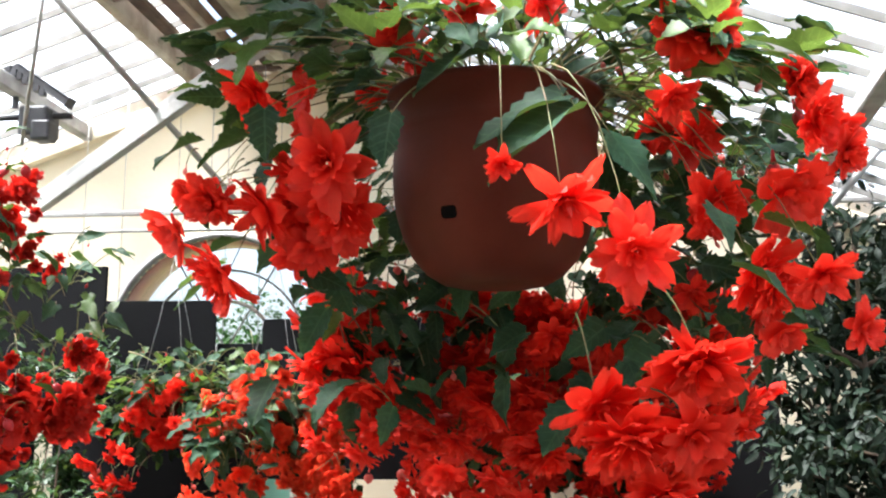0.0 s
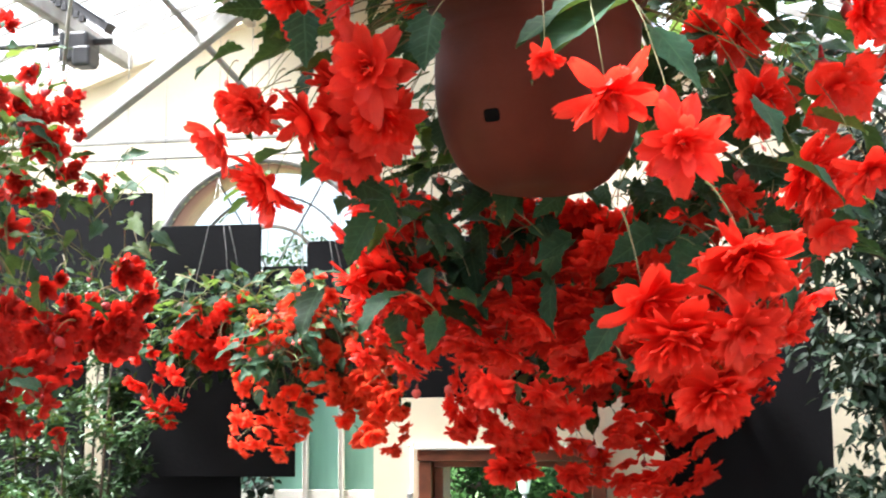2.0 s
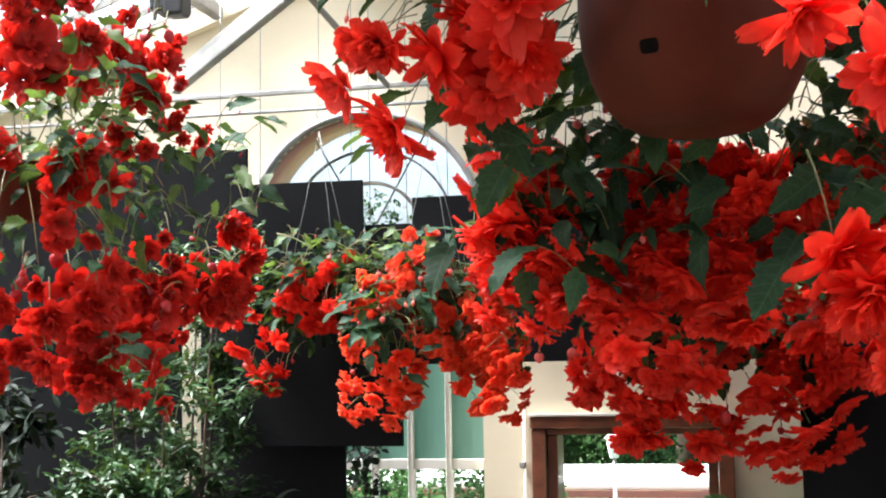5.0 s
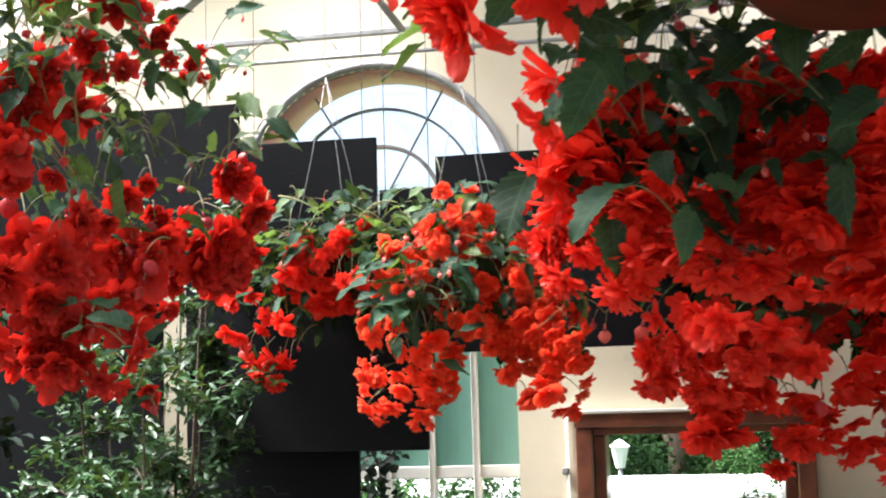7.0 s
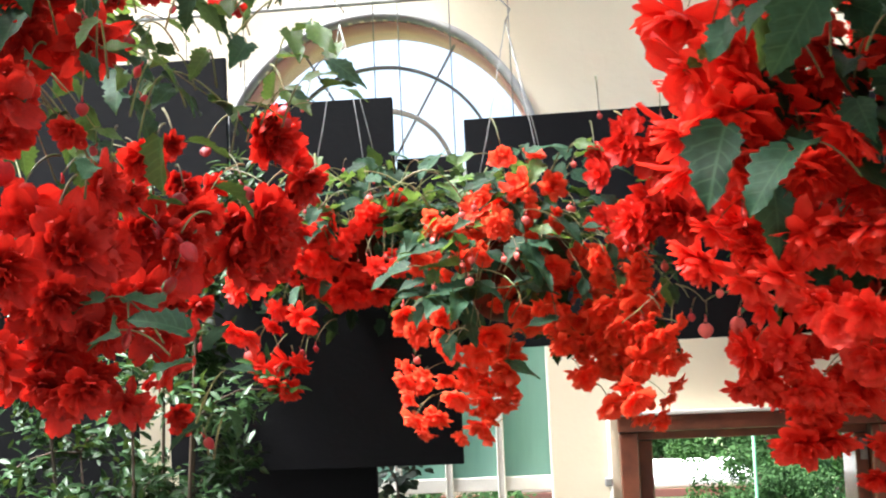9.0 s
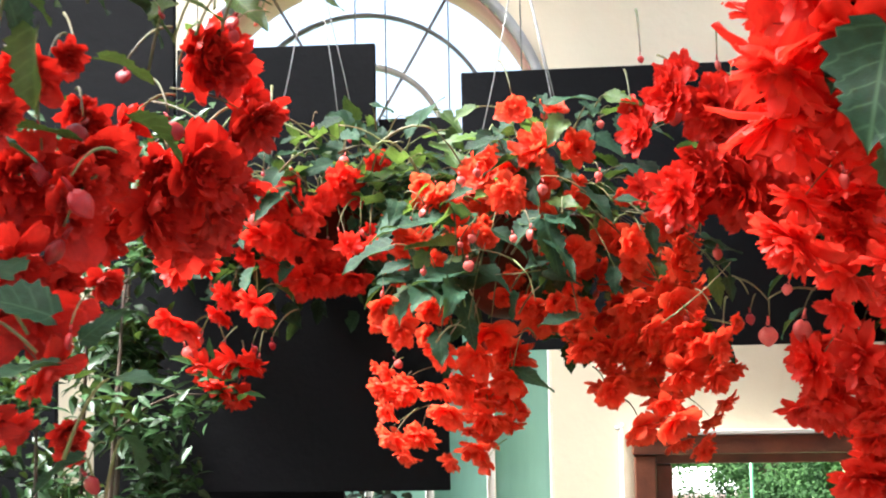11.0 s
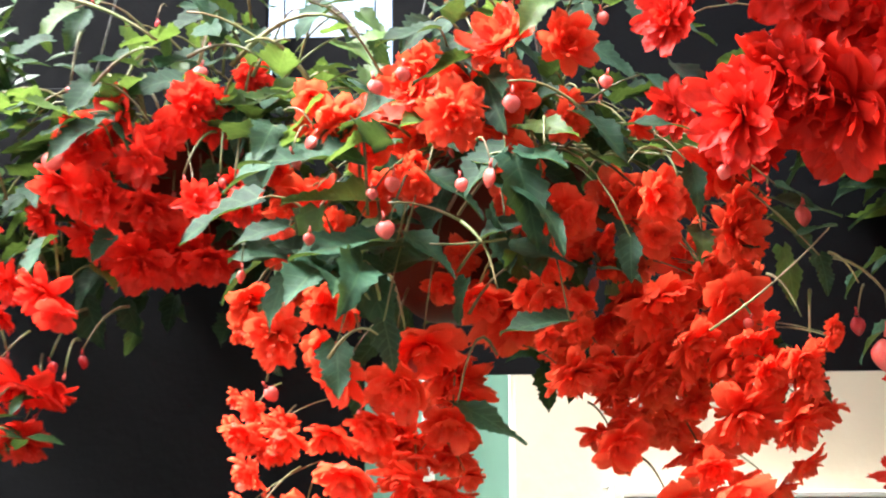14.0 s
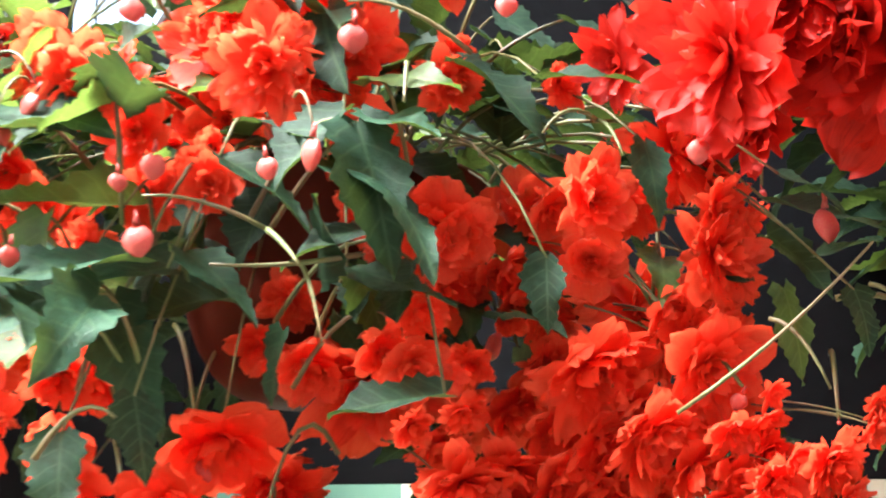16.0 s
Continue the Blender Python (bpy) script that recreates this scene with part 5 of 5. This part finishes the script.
# ---- plants standing about ----
def crown_mesh(name, spots, mat, size, seed, narrow=1.0, hang=0.4):
    """Many folded leaves as one mesh."""
    rng = random.Random(seed)
    verts, faces, uvs = [], [], []
    for p in spots:
        s = size * rng.uniform(0.6, 1.25)
        way = Vector((rng.gauss(0, 1), rng.gauss(0, 1), rng.gauss(-hang, 0.6))).normalized()
        m = along(p, way, (rng.gauss(0, 0.5), rng.gauss(-0.3, 0.5), 1), s)
        w = 0.22 * narrow
        b = len(verts)
        for u, v, z in ((0, 0, 0), (0.3, -w, 0.05), (0.3, 0, 0), (0.3, w, 0.05), (0.65, -w * 0.85, 0.03), (0.65, 0, -0.03), (0.65, w * 0.85, 0.03), (1, 0, -0.12)):
            verts.append(m @ Vector((u, v, z)))
            uvs.append((u, v))
        faces += [(b, b + 1, b + 2), (b, b + 2, b + 3), (b + 1, b + 4, b + 5, b + 2), (b + 2, b + 5, b + 6, b + 3), (b + 4, b + 7, b + 5), (b + 5, b + 7, b + 6)]
    me = bpy.data.meshes.new(name)
    me.from_pydata(verts, [], faces)
    layer = me.uv_layers.new(name="leaf")
    for lp in me.loops:
        layer.data[lp.index].uv = uvs[lp.vertex_index]
    me.materials.append(mat)
    for p in me.polygons:
        p.use_smooth = True
    return me


def leafy_plant(name, base, height, spread, label, category, mat, count, size, seed, stems=6, narrow=1.0, lean=(0, 0), low=0.25, bark=BARK, trunk=0.018, hang=0.4, group=""):
    rng = random.Random(seed)
    t = thing(name, base, label, category, group)
    base = Vector(base)
    ends = []
    bm = bmesh.new()
    for k in range(stems):
        a = 2 * math.pi * k / stems + rng.uniform(-0.4, 0.4)
        top = base + Vector((lean[0] + spread * 0.55 * math.cos(a), lean[1] + spread * 0.55 * math.sin(a), height * rng.uniform(0.7, 1.0)))
        pts = bend(base + Vector((0.04 * math.cos(a), 0.04 * math.sin(a), 0)), top, rng.uniform(-0.1, 0.15) * height, 8)
        tube(bm, pts, [trunk * (1 - 0.11 * i) for i in range(8)], 6)
        for i in range(2, 8):
            for j in range(3):
                b = rng.uniform(0, 6.28)
                r = spread * rng.uniform(0.15, 0.55)
                tip = pts[i] + Vector((r * math.cos(b), r * math.sin(b), rng.uniform(-0.1, 0.2) * spread * 1.5))
                tube(bm, bend(pts[i], tip, 0.05, 4), [trunk * 0.3, trunk * 0.25, trunk * 0.2, trunk * 0.12], 4)
                ends.append((pts[i], tip))
    part("trunk", bm, bark, t)
    spots = []
    while len(spots) < count:
        a, b = rng.choice(ends)
        u = rng.uniform(0.3, 1.15)
        p = Vector(a).lerp(b, u) + Vector((rng.gauss(0, 0.05), rng.gauss(0, 0.05), rng.gauss(0, 0.05))) * spread * 1.4
        if p.z > base.z + low * height:
            spots.append(p)
    o = part("crown", crown_mesh("crown", spots, mat, size, seed + 1, narrow, hang), mat, t)
    return t


leafy_plant("shrub", (-2.10, 4.36, 0.0), 2.62, 0.36, "leafy green shrub with pale new leaves beside the boards", "shrub", SHRUB, 12000, 0.042, 21, 8, 0.8, low=0.35, trunk=0.012, hang=0.0)
leafy_plant("shrub", (-2.62, 4.2, 0.0), 2.15, 0.45, "dark green shrub under the red basket", "shrub", FICUS, 7000, 0.075, 22, 8, 0.8, low=0.3, trunk=0.012)
leafy_plant("shrub", (-2.40, 4.12, 0.0), 1.85, 0.42, "dense dark green shrub under the red basket", "shrub", FICUS, 9000, 0.07, 26, 9, 0.8, low=0.35, trunk=0.012)
leafy_plant("weeping_fig", (1.0, 4.5, 0.0), 3.45, 0.64, "tall dark glossy-leaved weeping fig tree", "tree", FICUS, 24000, 0.052, 23, 10, 0.9, low=0.42, trunk=0.03, hang=0.9)
leafy_plant("shrub", (1.18, 4.85, 0.0), 1.9, 0.5, "light green feathery shrub at the foot of the tree", "shrub", SHRUB, 1500, 0.10, 24, 6, 0.4, low=0.2, trunk=0.012, hang=0.2)


def strap_plant(base, height, count, length, label, seed):
    """A cane with a head of broad arching strap leaves."""
    rng = random.Random(seed)
    t = thing("dracaena", base, label, "dracaena")
    top = Vector(base) + Vector((0, 0, height))
    part("cane", tube(bmesh.new(), [base, Vector(base) + Vector((0.02, 0.01, height * 0.5)), top], [0.022, 0.018, 0.014], 8), BARK, t)
    for k in range(count):
        a = 2.4 * k + rng.uniform(-0.3, 0.3)
        reach = length * rng.uniform(0.75, 1.1)
        out = Vector((math.cos(a), math.sin(a), 0))
        tip = top + out * reach * rng.uniform(0.45, 0.8) + Vector((0, 0, reach * rng.uniform(0.1, 0.6)))
        pts = bend(top, tip, reach * 0.35, 9)
        across = out.cross(Vector((0, 0, 1)))
        bm = bmesh.new()
        rows = []
        for i, p in enumerate(pts):
            w = 0.03 * math.sin(math.pi * (0.12 + 0.88 * i / 8)) ** 0.7 if i < 8 else 0.001
            rows.append([bm.verts.new(p + across * w * s + Vector((0, 0, 0.25 * w * abs(s)))) for s in (-1, 0, 1)])
        grid_faces(bm, rows)
        part("leaf", bm, DARK_STRAP, t)


strap_plant((-2.0, 4.22, 0.0), 1.66, 11, 0.42, "dracaena with dark purple-green strap leaves", 71)
strap_plant((-1.78, 4.30, 0.0), 1.62, 9, 0.38, "dracaena with dark purple-green strap leaves", 72)


def palm_fronds(base, count, length, label, seed):
    rng = random.Random(seed)
    t = thing("potted_palm", base, label, "palm")
    part("trunk", tube(bmesh.new(), [base, Vector(base) + Vector((0, 0, 1.55))], [0.06, 0.045], 10), BARK, t)
    top = Vector(base) + Vector((0, 0, 1.55))
    for k in range(count):
        a = 2 * math.pi * k / count + rng.uniform(-0.3, 0.3)
        tip = top + Vector((length * math.cos(a), length * math.sin(a), length * rng.uniform(0.35, 0.8)))
        pts = bend(top, tip, 0.12, 12)
        bm = tube(bmesh.new(), pts, [0.006 - 0.0004 * i for i in range(12)], 5)
        for i in range(3, 12):
            d = (pts[i] - pts[i - 1]).normalized()
            across = d.cross(Vector((0, 0, 1))).normalized()
            for j in range(3):
                q = pts[i - 1].lerp(pts[i], j / 3)
                for s in (-1, 1):
                    e = q + across * s * length * 0.26 + d * length * 0.22 + Vector((0, 0, 0.03))
                    mid = q.lerp(e, 0.5) + Vector((0, 0, 0.012))
                    w = d * 0.006
                    v = [bm.verts.new(x) for x in (q - w, q + w, mid + w, mid - w, e)]
                    bm.faces.new(v[:4])
                    bm.faces.new((v[3], v[2], v[4]))
        part("frond", bm, PALM, t)
    return t


palm_fronds((-0.09, 4.88, 0.0), 14, 0.23, "small palm with fine dark green fronds by the door", 31)

# ivy that hangs inside the window
rng = random.Random(41)
ivy = thing("hanging_ivy", (-1.53, 4.84, 1.99), "trailing grey-green ivy hanging over the black board", "ivy")
spots = [Vector((-1.535 + rng.gauss(0, 0.032), 4.84 + rng.gauss(0, 0.025), 1.99 - rng.random() * 0.75)) for _ in range(420)]
part("vine", tube(bmesh.new(), [(-1.60, 4.74, 1.985), (-1.57, 4.77, 2.0), (-1.54, 4.84, 1.9), (-1.53, 4.84, 1.7), (-1.54, 4.84, 1.25)], [0.004, 0.004, 0.004, 0.003, 0.002], 5), BARK, ivy)
part("foliage", crown_mesh("foliage", spots, FICUS, 0.04, 42, 1.5), FICUS, ivy)

# ---- the garden outside ----
def garden_tree(place, height, width, label, mat, seed, count=900, size=0.5, category="tree"):
    rng = random.Random(seed)
    t = thing("garden_tree" if category == "tree" else "garden_bush", place, label, category, "garden planting")
    base = Vector(place)
    bm = bmesh.new()
    tube(bm, [base, base + Vector((0.1, 0, height * 0.45)), base + Vector((0, 0.1, height * 0.8))], [0.035 * height, 0.025 * height, 0.01 * height], 8)
    limbs = []
    for k in range(9):
        a = k * 2.4
        s = base + Vector((0, 0, height * rng.uniform(0.25, 0.7)))
        e = s + Vector((width * 0.4 * math.cos(a), width * 0.4 * math.sin(a), height * rng.uniform(0.05, 0.28)))
        tube(bm, bend(s, e, 0.1, 5), [0.014 * height, 0.011 * height, 0.009 * height, 0.006 * height, 0.003 * height], 6)
        limbs.append(e)
    part("trunk", bm, BARK, t)
    spots = []
    clumps = [e + Vector((rng.gauss(0, 0.12) * width, rng.gauss(0, 0.12) * width, rng.gauss(0, 0.07) * height)) for e in limbs for _ in range(4)]
    clumps += [base + Vector((rng.gauss(0, 0.2) * width, rng.gauss(0, 0.2) * width, height * rng.uniform(0.12, 0.98))) for _ in range(14)]
    for i in range(count):
        c = rng.choice(clumps)
        d = Vector((rng.gauss(0, 1), rng.gauss(0, 1), rng.gauss(0, 0.7))).normalized()
        spots.append(c + d * width * 0.15 * rng.uniform(0.5, 1.0))
    part("crown", crown_mesh("crown", spots, mat, size, seed + 5, 1.4), mat, t)


random.seed(7)
for k in range(15):
    x = -14 + 1.9 * k + random.uniform(-0.4, 0.4)
    garden_tree((x, 19 + random.uniform(-1.5, 2.5), -1.52), random.uniform(4.6, 6.8), random.uniform(2.6, 3.6), "broad green garden tree in full leaf", TREE_LEAF, 60 + k, 13000 if -6.5 < x < 5 else 2000, 0.085 if -6.5 < x < 5 else 0.22)
for k in range(8):
    garden_tree((-6.3 + 1.6 * k + random.uniform(-0.4, 0.4), 23.5 + random.uniform(-0.8, 0.8), -1.52), random.uniform(5.2, 6.6), random.uniform(2.8, 3.6), "broad green garden tree in full leaf", TREE_LEAF, 130 + k, 4200, 0.2)
garden_tree((0.5, 12.2, -1.52), 3.35, 1.3, "dense rounded green garden tree beside the path", TREE_LEAF, 90, 26000, 0.036)
garden_tree((-3.2, 9.6, -1.52), 3.6, 2.0, "green garden tree close to the window", TREE_LEAF, 91, 11000, 0.05)
garden_tree((-2.2, 9.2, -1.52), 3.3, 1.5, "green garden tree close to the window", TREE_LEAF, 93, 11000, 0.045)
garden_tree((-0.30, 11.6, -1.52), 2.45, 0.8, "yellow-leaved garden bush beside the path", YELLOW_LEAF, 92, 6000, 0.045, "bush")

# trees added to block low east skylight and darken what lies behind the fig
for k in range(4):
    garden_tree((4.6 + 0.5 * (k % 2), -1.2 + 1.9 * k, -1.52), 4.6 + 0.3 * (k % 3), 2.3, "added garden tree outside the east glazing, holds back side light", TREE_LEAF, 160 + k, 6000, 0.12)

pavilion = thing("garden_pavilion", (-1.9, 15.5, -1.52), "low garden pavilion with a white canopy roof", "pavilion")
part("roof", box(bmesh.new(), (-5.7, 14.6, 0.86), (0.6, 16.6, 0.99), 0.04), CANVAS, pavilion, smooth=False)
part("fascia", box(bmesh.new(), (-5.7, 14.56, 0.78), (0.6, 14.62, 0.856)), BRICK_RED, pavilion, smooth=False)
part("wall", box(bmesh.new(), (-5.5, 15.2, -1.52), (0.4, 16.4, 0.856)), CANVAS, pavilion, smooth=False)
for k in range(7):
    x = -5.6 + 1.02 * k
    part("post", box(bmesh.new(), (x - 0.03, 14.64, -1.52), (x + 0.03, 14.72, 0.856)), BRICK_RED, pavilion, smooth=False)

street_lamp = thing("garden_lamp", (-1.18, 11.2, -1.52), "slim grey garden lamp with a white lantern", "lamp")
part("pole", tube(bmesh.new(), [(-1.18, 11.2, -1.52), (-1.18, 11.2, -1.2), (-1.18, 11.2, 1.45)], [0.04, 0.022, 0.016], 12), STEEL, street_lamp)
lan = lathe(bmesh.new(), [(0.0, 0.0), (0.035, 0.0), (0.07, 0.16), (0.085, 0.165), (0.03, 0.21), (0.0, 0.225)], 6)
part("lantern", lan, LAMP_GLASS, street_lamp, m=Matrix.Translation((-1.18, 11.2, 1.45)), smooth=False)

marker_post = thing("garden_post", (-0.05, 9.4, -1.52), "slim green metal post standing in the garden", "post")
part("post", tube(bmesh.new(), [(-0.05, 9.4, -1.52), (-0.05, 9.4, 0.5), (-0.05, 9.4, 1.8)], [0.011, 0.010, 0.010], 10), GREEN_PAINT, marker_post)
part("cap", lathe(bmesh.new(), [(0.0, 0.0), (0.014, 0.0), (0.014, 0.01), (0.0, 0.018)], 10), GREEN_PAINT, marker_post, m=Matrix.Translation((-0.05, 9.4, 1.8)))
